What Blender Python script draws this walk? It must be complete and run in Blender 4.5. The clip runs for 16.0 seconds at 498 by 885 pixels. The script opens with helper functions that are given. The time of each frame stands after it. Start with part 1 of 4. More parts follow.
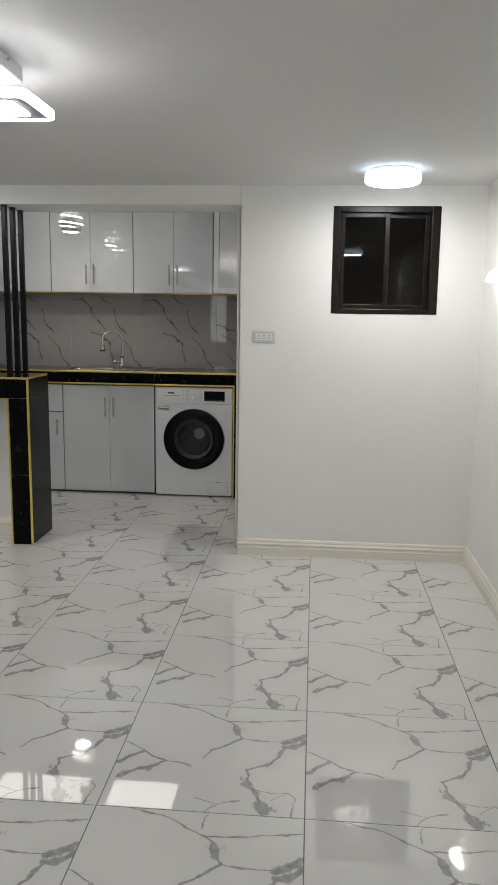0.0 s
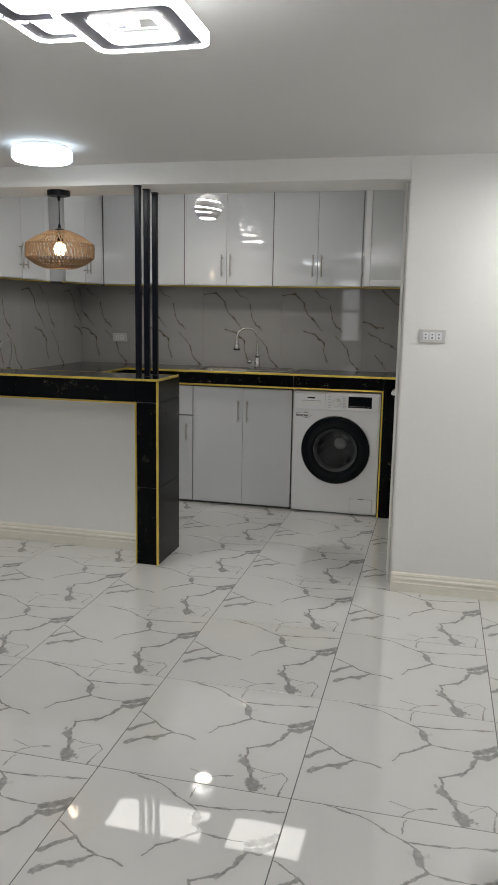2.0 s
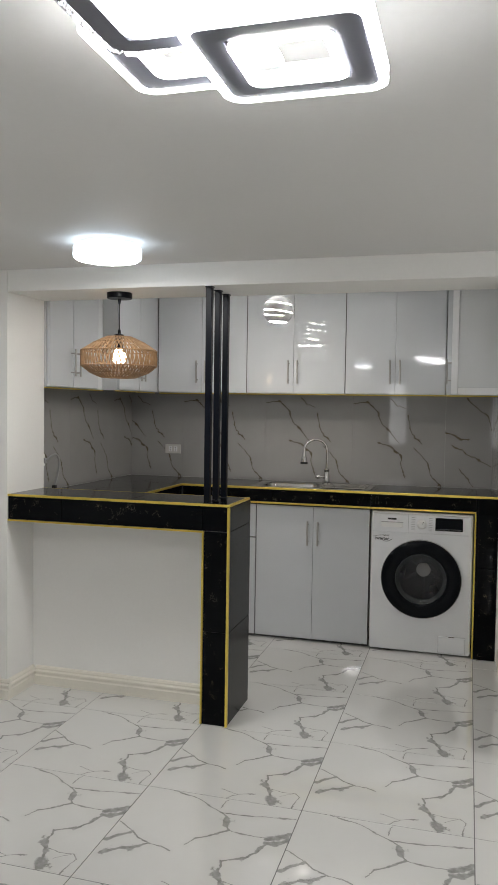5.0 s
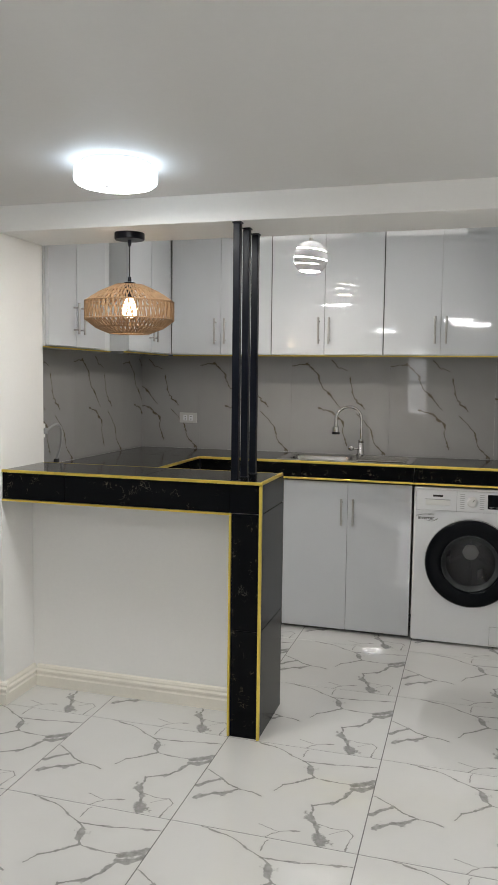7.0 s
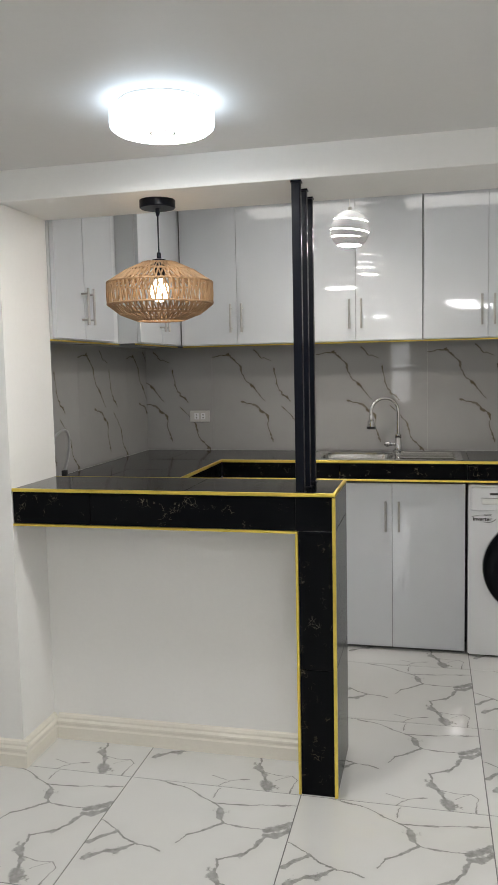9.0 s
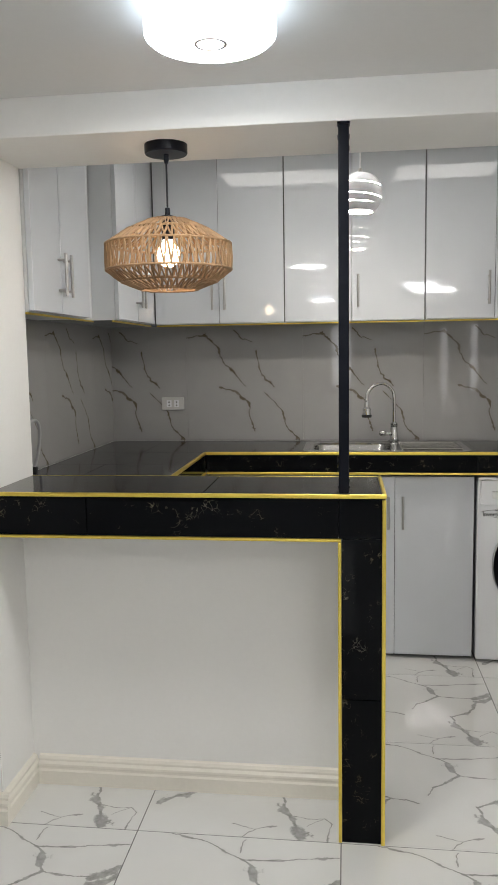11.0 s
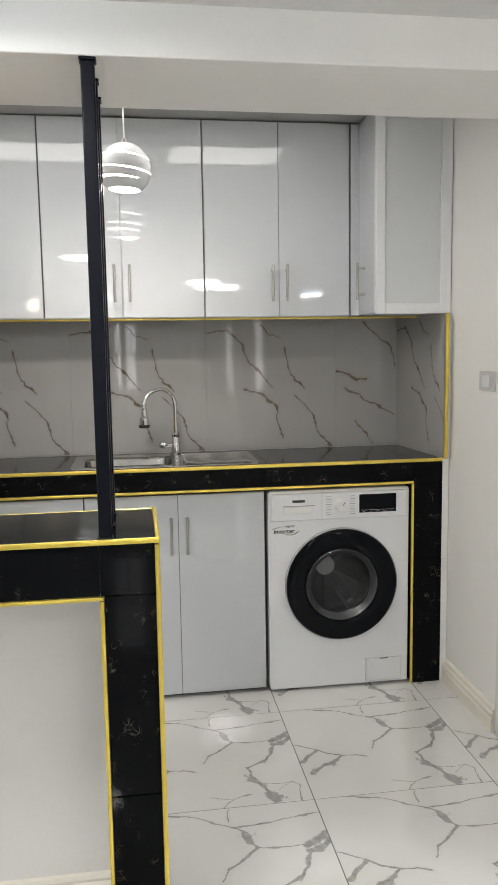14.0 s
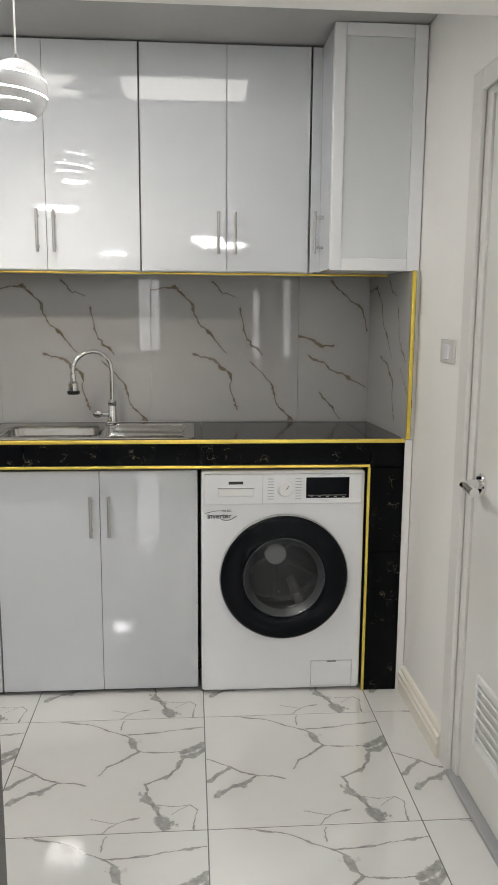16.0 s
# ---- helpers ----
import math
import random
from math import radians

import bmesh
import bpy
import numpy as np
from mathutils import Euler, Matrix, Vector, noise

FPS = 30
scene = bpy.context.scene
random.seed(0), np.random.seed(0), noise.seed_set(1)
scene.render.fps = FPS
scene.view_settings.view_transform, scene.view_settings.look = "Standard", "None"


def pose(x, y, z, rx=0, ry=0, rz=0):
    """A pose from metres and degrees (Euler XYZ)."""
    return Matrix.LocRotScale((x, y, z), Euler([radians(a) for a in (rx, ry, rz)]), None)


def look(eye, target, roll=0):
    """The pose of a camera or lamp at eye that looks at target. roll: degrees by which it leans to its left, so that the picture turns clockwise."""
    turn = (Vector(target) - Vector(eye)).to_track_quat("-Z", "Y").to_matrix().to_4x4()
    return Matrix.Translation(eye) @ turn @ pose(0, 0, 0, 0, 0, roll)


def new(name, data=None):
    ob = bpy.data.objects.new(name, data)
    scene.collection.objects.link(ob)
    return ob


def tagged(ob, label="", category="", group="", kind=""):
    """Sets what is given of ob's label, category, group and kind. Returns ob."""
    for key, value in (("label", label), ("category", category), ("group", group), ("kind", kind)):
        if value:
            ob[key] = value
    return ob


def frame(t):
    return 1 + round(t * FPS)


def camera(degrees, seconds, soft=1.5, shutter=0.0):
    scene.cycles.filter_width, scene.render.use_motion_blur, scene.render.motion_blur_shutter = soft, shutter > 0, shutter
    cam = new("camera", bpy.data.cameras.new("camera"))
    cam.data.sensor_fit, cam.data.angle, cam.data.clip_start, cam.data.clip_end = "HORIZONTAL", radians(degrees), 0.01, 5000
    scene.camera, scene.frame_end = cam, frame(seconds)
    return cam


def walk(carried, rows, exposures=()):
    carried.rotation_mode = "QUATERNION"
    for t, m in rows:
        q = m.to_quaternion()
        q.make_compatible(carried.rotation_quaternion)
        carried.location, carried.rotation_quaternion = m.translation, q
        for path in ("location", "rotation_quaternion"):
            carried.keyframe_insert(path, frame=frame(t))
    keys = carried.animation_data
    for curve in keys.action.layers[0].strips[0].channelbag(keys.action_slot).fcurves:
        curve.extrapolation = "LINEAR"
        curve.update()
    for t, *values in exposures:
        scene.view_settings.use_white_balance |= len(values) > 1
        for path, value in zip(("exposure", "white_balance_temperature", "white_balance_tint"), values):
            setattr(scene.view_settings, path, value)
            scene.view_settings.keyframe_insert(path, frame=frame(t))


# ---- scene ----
cam = camera(35.9, 16.0, soft=0.9)

PATH = [
    (0, (-0.109, -0.092, 1.406), (-0.272, 1.874, 1.074), 0.8),
    (0.5, (-0.117, 0.045, 1.405), (-0.393, 2.0, 1.082), 1.8),
    (1, (-0.18, 0.187, 1.392), (-0.527, 2.126, 1.047), 1.9),
    (1.5, (-0.294, 0.343, 1.407), (-0.698, 2.272, 1.066), 1.0),
    (2, (-0.362, 0.497, 1.387), (-0.827, 2.412, 1.045), 1.0),
    (2.5, (-0.408, 0.65, 1.411), (-0.97, 2.546, 1.113), 2.4),
    (3, (-0.469, 0.749, 1.433), (-1.119, 2.628, 1.212), 2.9),
    (3.5, (-0.561, 0.818, 1.463), (-1.193, 2.711, 1.328), 2.0),
    (4, (-0.631, 0.864, 1.466), (-1.222, 2.773, 1.374), 1.3),
    (6.5, (-0.952, 1.35, 1.416), (-1.483, 3.275, 1.311), 0.8),
    (7, (-1.013, 1.49, 1.411), (-1.573, 3.403, 1.244), 0.7),
    (7.5, (-1.068, 1.645, 1.412), (-1.663, 3.547, 1.237), 1.6),
    (8, (-1.192, 1.733, 1.409), (-1.774, 3.637, 1.22), 1.4),
    (8.5, (-1.34, 1.796, 1.414), (-1.865, 3.717, 1.227), 0.0),
    (11, (-1.885, 2.202, 1.397), (-2.135, 4.174, 1.171), -0.9),
    (11.5, (-1.918, 2.255, 1.398), (-2.123, 4.23, 1.161), -0.6),
    (12, (-1.918, 2.343, 1.409), (-2.067, 4.325, 1.185), -1.0),
    (12.5, (-1.902, 2.418, 1.403), (-1.934, 4.404, 1.173), -0.6),
    (13, (-1.9, 2.52, 1.41), (-1.782, 4.503, 1.182), -0.1),
    (13.5, (-1.893, 2.599, 1.414), (-1.646, 4.572, 1.193), -0.8),
    (14, (-1.815, 2.655, 1.412), (-1.529, 4.62, 1.173), -0.9),
    (14.5, (-1.632, 2.702, 1.415), (-1.388, 4.671, 1.16), 0.3),
    (15, (-1.512, 2.758, 1.399), (-1.293, 4.727, 1.126), 0.6),
    (15.5, (-1.427, 2.873, 1.388), (-1.229, 4.843, 1.106), 0.7),
    (16, (-1.34, 2.972, 1.391), (-1.19, 4.939, 1.065), 0.4),
]
EXPOSURES = [(0.0, 0.06), (1.0, 0.12), (3.5, 0.22), (7.0, 0.64), (11.0, 0.74), (13.0, 0.95), (14.5, 1.04), (16.0, 1.06)]
walk(cam, [(t, look(eye, target, roll)) for t, eye, target, roll in PATH], EXPOSURES)

# ---- world and exposure ----
world = bpy.data.worlds.new("world")
scene.world = world
world.use_nodes = True
world.node_tree.nodes["Background"].inputs[0].default_value = (0.75, 0.85, 1.0, 1)
world.node_tree.nodes["Background"].inputs[1].default_value = 0.6

LAMP = 48.0        # radiance of the ceiling lamps
RIM = 3.0          # of their dimmer rims
CHAND = 34.0       # of the chandelier strips
PEND = 105.0       # of the kitchen pendant


# ---- materials ----
def sock(bsdf, key, value):
    bsdf.inputs[key].default_value = value


def start(name):
    m = bpy.data.materials.new(name)
    m.use_nodes = True
    nt = m.node_tree
    return m, nt, nt.nodes["Principled BSDF"]


def link(nt, a, b):
    nt.links.new(a, b)


def noise_node(nt, vec, scale, detail=4.0, rough=0.55):
    n = nt.nodes.new("ShaderNodeTexNoise")
    n.inputs["Scale"].default_value = scale
    n.inputs["Detail"].default_value = detail
    n.inputs["Roughness"].default_value = rough
    if vec is not None:
        link(nt, vec, n.inputs["Vector"])
    return n


def ramp(nt, fac, stops):
    r = nt.nodes.new("ShaderNodeValToRGB")
    els = r.color_ramp.elements
    while len(els) < len(stops):
        els.new(0.5)
    for e, (p, c) in zip(els, stops):
        e.position = p
        e.color = (*c, 1) if len(c) == 3 else c
    link(nt, fac, r.inputs[0])
    return r


def mathn(nt, op, a, b=None, clamp=False):
    n = nt.nodes.new("ShaderNodeMath")
    n.operation = op
    n.use_clamp = clamp
    for i, v in enumerate((a, b)):
        if v is None:
            continue
        if isinstance(v, (int, float)):
            n.inputs[i].default_value = v
        else:
            link(nt, v, n.inputs[i])
    return n.outputs[0]


def mixc(nt, fac, a, b):
    n = nt.nodes.new("ShaderNodeMix")
    n.data_type = "RGBA"
    for i, v in ((0, fac), (6, a), (7, b)):
        if isinstance(v, (int, float)):
            n.inputs[i].default_value = v
        elif isinstance(v, tuple):
            n.inputs[i].default_value = (*v, 1)
        else:
            link(nt, v, n.inputs[i])
    return n.outputs[2]


def objcoord(nt):
    return nt.nodes.new("ShaderNodeTexCoord").outputs["Object"]


def bump(nt, bsdf, height, strength, dist=0.002):
    b = nt.nodes.new("ShaderNodeBump")
    b.inputs["Strength"].default_value = strength
    b.inputs["Distance"].default_value = dist
    link(nt, height, b.inputs["Height"])
    link(nt, b.outputs[0], bsdf.inputs["Normal"])


def simple(name, col, rough=0.5, metal=0.0, vary=0.06, scale=6.0, fine=120.0, relief=0.05, coat=0.0, spec=0.5):
    """A surface with stains at a large scale and grain at a small one."""
    m, nt, b = start(name)
    v = objcoord(nt)
    big = noise_node(nt, v, scale)
    small = noise_node(nt, v, fine, 3)
    mixed = mathn(nt, "ADD", mathn(nt, "MULTIPLY", big.outputs[0], 0.7), mathn(nt, "MULTIPLY", small.outputs[0], 0.3))
    lo = tuple(c * (1 - vary) for c in col)
    hi = tuple(min(1.0, c * (1 + vary)) for c in col)
    link(nt, ramp(nt, mixed, [(0.3, lo), (0.7, hi)]).outputs[0], b.inputs["Base Color"])
    rr = nt.nodes.new("ShaderNodeMapRange")
    link(nt, big.outputs[0], rr.inputs[0])
    rr.inputs[3].default_value = max(0.0, rough * 0.85)
    rr.inputs[4].default_value = min(1.0, rough * 1.15)
    link(nt, rr.outputs[0], b.inputs["Roughness"])
    sock(b, "Metallic", metal)
    sock(b, "Coat Weight", coat)
    sock(b, "Specular IOR Level", spec)
    if relief:
        bump(nt, b, small.outputs[0], relief)
    return m


def glow(name, col, strength):
    m, nt, b = start(name)
    sock(b, "Base Color", (0.9, 0.9, 0.9, 1))
    sock(b, "Emission Color", (*col, 1))
    sock(b, "Emission Strength", strength)
    return m


def vein_field(nt, vec, veins, wobble, wscale):
    """Smallest distance to the veins (each a width and its bends), with a wavering course."""
    warp = noise_node(nt, vec, wscale, 4, 0.6)
    sub = nt.nodes.new("ShaderNodeVectorMath")
    sub.operation = "SUBTRACT"
    link(nt, warp.outputs["Color"], sub.inputs[0])
    sub.inputs[1].default_value = (0.5, 0.5, 0.5)
    mad = nt.nodes.new("ShaderNodeVectorMath")
    mad.operation = "MULTIPLY_ADD"
    link(nt, sub.outputs[0], mad.inputs[0])
    mad.inputs[1].default_value = (wobble, wobble, 0)
    link(nt, vec, mad.inputs[2])
    flat = nt.nodes.new("ShaderNodeVectorMath")
    flat.operation = "MULTIPLY"
    link(nt, mad.outputs[0], flat.inputs[0])
    flat.inputs[1].default_value = (1, 1, 0)
    p = flat.outputs[0]
    best = None
    for width, pts in veins:
        for (ax, ay), (bx, by) in zip(pts, pts[1:]):
            dx, dy = bx - ax, by - ay
            ll = dx * dx + dy * dy
            a = nt.nodes.new("ShaderNodeVectorMath")
            a.operation = "SUBTRACT"
            link(nt, p, a.inputs[0])
            a.inputs[1].default_value = (ax, ay, 0)
            d = nt.nodes.new("ShaderNodeVectorMath")
            d.operation = "DOT_PRODUCT"
            link(nt, a.outputs[0], d.inputs[0])
            d.inputs[1].default_value = (dx / ll, dy / ll, 0)
            h = mathn(nt, "ADD", d.outputs["Value"], 0.0, True)
            s = nt.nodes.new("ShaderNodeVectorMath")
            s.operation = "SCALE"
            s.inputs[0].default_value = (dx, dy, 0)
            link(nt, h, s.inputs["Scale"])
            q = nt.nodes.new("ShaderNodeVectorMath")
            q.operation = "DISTANCE"
            link(nt, a.outputs[0], q.inputs[0])
            link(nt, s.outputs[0], q.inputs[1])
            w = mathn(nt, "DIVIDE", q.outputs["Value"], width)
            best = w if best is None else mathn(nt, "MINIMUM", best, w)
    return best


FLOOR_VEINS = [
    (0.0023, [(0.106, 0.595), (0.222, 0.568), (0.278, 0.525), (0.325, 0.5)]),
    (0.0051, [(0.325, 0.5), (0.37, 0.5), (0.441, 0.506)]),
    (0.0021, [(0.441, 0.506), (0.521, 0.525), (0.595, 0.532)]),
    (0.0052, [(0.325, 0.5), (0.355, 0.473)]),
    (0.0104, [(0.357, 0.464), (0.37, 0.42)]),
    (0.0036, [(0.37, 0.42), (0.387, 0.396), (0.352, 0.359)]),
    (0.0029, [(0.352, 0.359), (0.291, 0.313), (0.273, 0.27)]),
    (0.0021, [(0.387, 0.396), (0.446, 0.387), (0.523, 0.389)]),
    (0.0123, [(0.527, 0.378), (0.562, 0.404), (0.594, 0.431)]),
    (0.0098, [(0.529, 0.354), (0.56, 0.362), (0.591, 0.392)]),
    (0.0068, [(0.527, 0.348), (0.513, 0.295), (0.479, 0.25)]),
    (0.0033, [(0.479, 0.25), (0.417, 0.217)]),
    (0.0052, [(0.417, 0.217), (0.425, 0.184)]),
    (0.0090, [(0.424, 0.172), (0.429, 0.141)]),
]
FLOOR_VEINS_LOW = [
    (0.0084, [(0.433, 0.13), (0.451, 0.102), (0.468, 0.069)]),
    (0.0179, [(0.47, 0.056), (0.48, 0.017)]),
    (0.0015, [(0.445, 0.12), (0.492, 0.106), (0.548, 0.113), (0.574, 0.087), (0.561, 0.003)]),
    (0.0012, [(0.5, 0.071), (0.544, 0.111)]),
    (0.0069, [(0.009, 0.22), (0.045, 0.258), (0.074, 0.292)]),
    (0.0025, [(0.005, 0.339), (0.074, 0.292)]),
    (0.0036, [(0.074, 0.292), (0.116, 0.261), (0.146, 0.244)]),
    (0.0061, [(0.131, 0.252), (0.16, 0.24)]),
    (0.0027, [(0.16, 0.24), (0.2, 0.237), (0.239, 0.22)]),
    (0.0081, [(0.026, 0.147), (0.077, 0.189), (0.101, 0.199)]),
    (0.0052, [(0.101, 0.199), (0.133, 0.218), (0.151, 0.24)]),
    (0.0018, [(0.312, 0), (0.345, 0.042), (0.41, 0.064)]),
    (0.0011, [(0.276, 0.064), (0.345, 0.042)]),
    (0.0014, [(0.315, 0.527), (0.325, 0.589)]),
]
SPLASH_VEINS = [
    (0.0031, [(0.0, 0.535), (0.1, 0.54), (0.164, 0.486), (0.194, 0.404), (0.248, 0.353), (0.301, 0.281)]),
    (0.0021, [(0.251, 0.57), (0.286, 0.515), (0.341, 0.5)]),
    (0.0025, [(0.358, 0.461), (0.372, 0.394), (0.381, 0.333), (0.448, 0.282)]),
    (0.0031, [(0.174, 0.281), (0.256, 0.254), (0.317, 0.19), (0.33, 0.11), (0.347, 0.052)]),
    (0.0027, [(0.402, 0.247), (0.457, 0.19), (0.495, 0.145), (0.523, 0.059), (0.575, 0.005)]),
]


CORNER_VEINS = [
    (0.0036, [(0.0, 0.353), (0.099, 0.307), (0.146, 0.317)]),
    (0.0024, [(0.041, 0.277), (0.172, 0.203), (0.281, 0.144)]),
    (0.0028, [(0.128, 0.569), (0.211, 0.502), (0.259, 0.469), (0.286, 0.366)]),
    (0.0024, [(0.091, 0.121), (0.177, 0.014)]),
]


def veined(name, base, cloud, vein, vein2, veins, wobble, wscale, rough, spec=0.5, coat=0.0):
    m, nt, b = start(name)
    v = objcoord(nt)
    f = vein_field(nt, v, veins, wobble, wscale)
    thick = noise_node(nt, v, 19, 4, 0.62)
    fine = noise_node(nt, v, 48, 3, 0.6)
    # ragged edge: the width wavers with the noise
    g = mathn(nt, "MULTIPLY", f, mathn(nt, "MAXIMUM", mathn(nt, "SUBTRACT", mathn(nt, "MULTIPLY", thick.outputs[0], 3.4), 0.95), 0.3))
    mask = ramp(nt, g, [(0.0, (1, 1, 1)), (0.6, (0.94, 0.94, 0.94)), (0.85, (0.2, 0.2, 0.2)), (1.0, (0, 0, 0))])
    soft = mathn(nt, "MULTIPLY", mask.outputs[0], mathn(nt, "ADD", mathn(nt, "MULTIPLY", fine.outputs[0], 1.1), 0.30), True)
    halo = ramp(nt, mathn(nt, "MULTIPLY", f, 0.14), [(0.0, (1, 1, 1)), (1.0, (0, 0, 0))])
    clouds = noise_node(nt, v, 5, 5, 0.6)
    ground = mixc(nt, mathn(nt, "MULTIPLY", clouds.outputs[0], 0.8), base, cloud)
    ground = mixc(nt, mathn(nt, "MULTIPLY", halo.outputs[0], 0.12), ground, vein)
    tone = mixc(nt, thick.outputs[0], vein, vein2)
    link(nt, mixc(nt, soft, ground, tone), b.inputs["Base Color"])
    sock(b, "Roughness", rough)
    sock(b, "Specular IOR Level", spec)
    sock(b, "Coat Weight", coat)
    sock(b, "Coat Roughness", 0.02)
    sm = noise_node(nt, v, 3.0, 3)
    rr = nt.nodes.new("ShaderNodeMapRange")
    link(nt, sm.outputs[0], rr.inputs[0])
    rr.inputs[3].default_value = rough * 0.7
    rr.inputs[4].default_value = rough * 1.5
    link(nt, rr.outputs[0], b.inputs["Roughness"])
    return m


def black_marble(name, rough=0.06, spec=0.09):
    """Black polished tile with small ochre and grey flecks."""
    m, nt, b = start(name)
    geo = nt.nodes.new("ShaderNodeNewGeometry").outputs["Position"]
    warp = noise_node(nt, geo, 9, 4)
    vor = nt.nodes.new("ShaderNodeTexVoronoi")
    vor.feature = "DISTANCE_TO_EDGE"
    vor.inputs["Scale"].default_value = 48
    add = nt.nodes.new("ShaderNodeVectorMath")
    add.operation = "MULTIPLY_ADD"
    link(nt, warp.outputs["Color"], add.inputs[0])
    add.inputs[1].default_value = (0.12, 0.12, 0.12)
    link(nt, geo, add.inputs[2])
    link(nt, add.outputs[0], vor.inputs["Vector"])
    line = ramp(nt, vor.outputs[0], [(0.0, (1, 1, 1)), (0.07, (0, 0, 0))])
    patch = noise_node(nt, geo, 20, 4, 0.65)
    pm = ramp(nt, patch.outputs[0], [(0.56, (0, 0, 0)), (0.70, (1, 1, 1))])
    fac = mathn(nt, "MULTIPLY", line.outputs[0], pm.outputs[0])
    hue = noise_node(nt, geo, 5, 2)
    fleck = mixc(nt, hue.outputs[0], (0.20, 0.15, 0.05), (0.16, 0.17, 0.17))
    link(nt, mixc(nt, mathn(nt, "MULTIPLY", fac, 0.85), (0.003, 0.0035, 0.0045), fleck), b.inputs["Base Color"])
    sock(b, "Roughness", rough)
    sock(b, "Specular IOR Level", spec)
    return m


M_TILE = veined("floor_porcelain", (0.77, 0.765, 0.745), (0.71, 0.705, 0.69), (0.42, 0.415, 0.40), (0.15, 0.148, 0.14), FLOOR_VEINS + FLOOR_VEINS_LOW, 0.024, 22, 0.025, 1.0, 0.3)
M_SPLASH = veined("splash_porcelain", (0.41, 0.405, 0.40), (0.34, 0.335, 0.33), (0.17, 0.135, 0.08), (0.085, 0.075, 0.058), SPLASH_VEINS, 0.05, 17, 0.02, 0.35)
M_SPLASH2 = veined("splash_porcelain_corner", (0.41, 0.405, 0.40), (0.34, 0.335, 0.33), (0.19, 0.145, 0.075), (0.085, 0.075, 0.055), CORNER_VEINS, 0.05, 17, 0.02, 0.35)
M_GROUT = simple("grout", (0.17, 0.17, 0.165), 0.8)
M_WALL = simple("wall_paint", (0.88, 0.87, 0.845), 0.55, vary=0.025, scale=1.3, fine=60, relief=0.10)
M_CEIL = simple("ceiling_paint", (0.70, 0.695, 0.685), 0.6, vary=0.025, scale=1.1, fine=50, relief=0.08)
# Kitchen ceiling: darker copy of the ceiling paint, shade put into the colour.
M_CEILK = simple("shaded_kitchen_ceiling", (0.42, 0.42, 0.415), 0.7, vary=0.05, scale=1.4, fine=40, relief=0.1)
M_CREAM = simple("cream_moulding", (0.83, 0.79, 0.70), 0.4, vary=0.05, scale=5, fine=80, relief=0.05)
M_BLACK = black_marble("black_marble_tile")
M_TOP = black_marble("black_counter_tile", 0.10, 0.3)
M_SIDE = black_marble("honed_black_tile", 0.22, 0.2)
M_GOLD = simple("gold_trim", (0.88, 0.68, 0.14), 0.34, metal=1.0, vary=0.12, scale=14, relief=0.02)
M_CAB = simple("gloss_white_laminate", (0.63, 0.65, 0.68), 0.03, vary=0.015, scale=2.5, fine=14, relief=0.003, coat=0.25)
M_CABIN = simple("white_laminate_edge", (0.60, 0.61, 0.62), 0.35, vary=0.03)
# Near-black for the shade in cabinet gaps; the mortar cores use it too.
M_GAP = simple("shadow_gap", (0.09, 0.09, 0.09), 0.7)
M_STEEL = simple("brushed_steel", (0.46, 0.45, 0.43), 0.33, metal=1.0, vary=0.08, scale=9, fine=200)
M_CHROME = simple("chrome", (0.80, 0.80, 0.80), 0.06, metal=1.0, vary=0.03, relief=0.0)
M_RUBBER = simple("black_rubber", (0.015, 0.015, 0.015), 0.5)
M_POST = simple("black_lacquer", (0.004, 0.005, 0.009), 0.34, vary=0.2, scale=8, spec=0.15)
M_WHITE = simple("white_enamel", (0.84, 0.85, 0.87), 0.22, vary=0.012, scale=3, relief=0.01)
M_WHITE2 = simple("white_plastic", (0.82, 0.82, 0.81), 0.35, vary=0.02, relief=0.02)
M_PLATE = simple("grey_white_plate", (0.60, 0.595, 0.575), 0.35, vary=0.03)
M_GREYP = simple("grey_plastic", (0.38, 0.38, 0.39), 0.4)
M_DOOR = simple("door_paint", (0.74, 0.73, 0.70), 0.3, vary=0.025, scale=2, relief=0.04)
M_ALU = simple("grey_threshold", (0.40, 0.40, 0.41), 0.45, vary=0.06)
M_FROST = simple("frosted_grey_panel", (0.70, 0.72, 0.74), 0.12, vary=0.015, scale=3, relief=0.01)
M_DARKGLOSS = simple("black_gloss", (0.005, 0.006, 0.008), 0.05, vary=0.1, relief=0.0, spec=0.1)
M_INK = simple("printed_black", (0.03, 0.03, 0.03), 0.5, relief=0.0)
M_INKG = simple("printed_grey", (0.45, 0.45, 0.46), 0.5, relief=0.0)
M_BRONZE = simple("dark_bronze_frame", (0.010, 0.007, 0.006), 0.3, vary=0.2, scale=10, spec=0.3)
M_BROWN = simple("brown_sill", (0.14, 0.07, 0.04), 0.5, vary=0.2)
M_CANE = simple("paper_rope", (0.31, 0.19, 0.10), 0.7, vary=0.28, scale=30, fine=300, relief=0.2)
M_SLATE = simple("slate_blue_metal", (0.14, 0.145, 0.18), 0.35, vary=0.05)
M_SEAL = simple("dark_door_seal", (0.07, 0.07, 0.072), 0.6)
M_RIMG = simple("grey_glass_rim", (0.10, 0.105, 0.11), 0.3, vary=0.05)
M_HUB = simple("drum_hub_steel", (0.78, 0.77, 0.75), 0.45, vary=0.05, scale=20)
M_SINK = simple("sink_steel", (0.50, 0.49, 0.47), 0.16, metal=1.0, vary=0.06, scale=12, fine=220, relief=0.02)
M_DRUM = simple("steel_drum", (0.20, 0.20, 0.21), 0.35, metal=0.6, vary=0.1, scale=30)
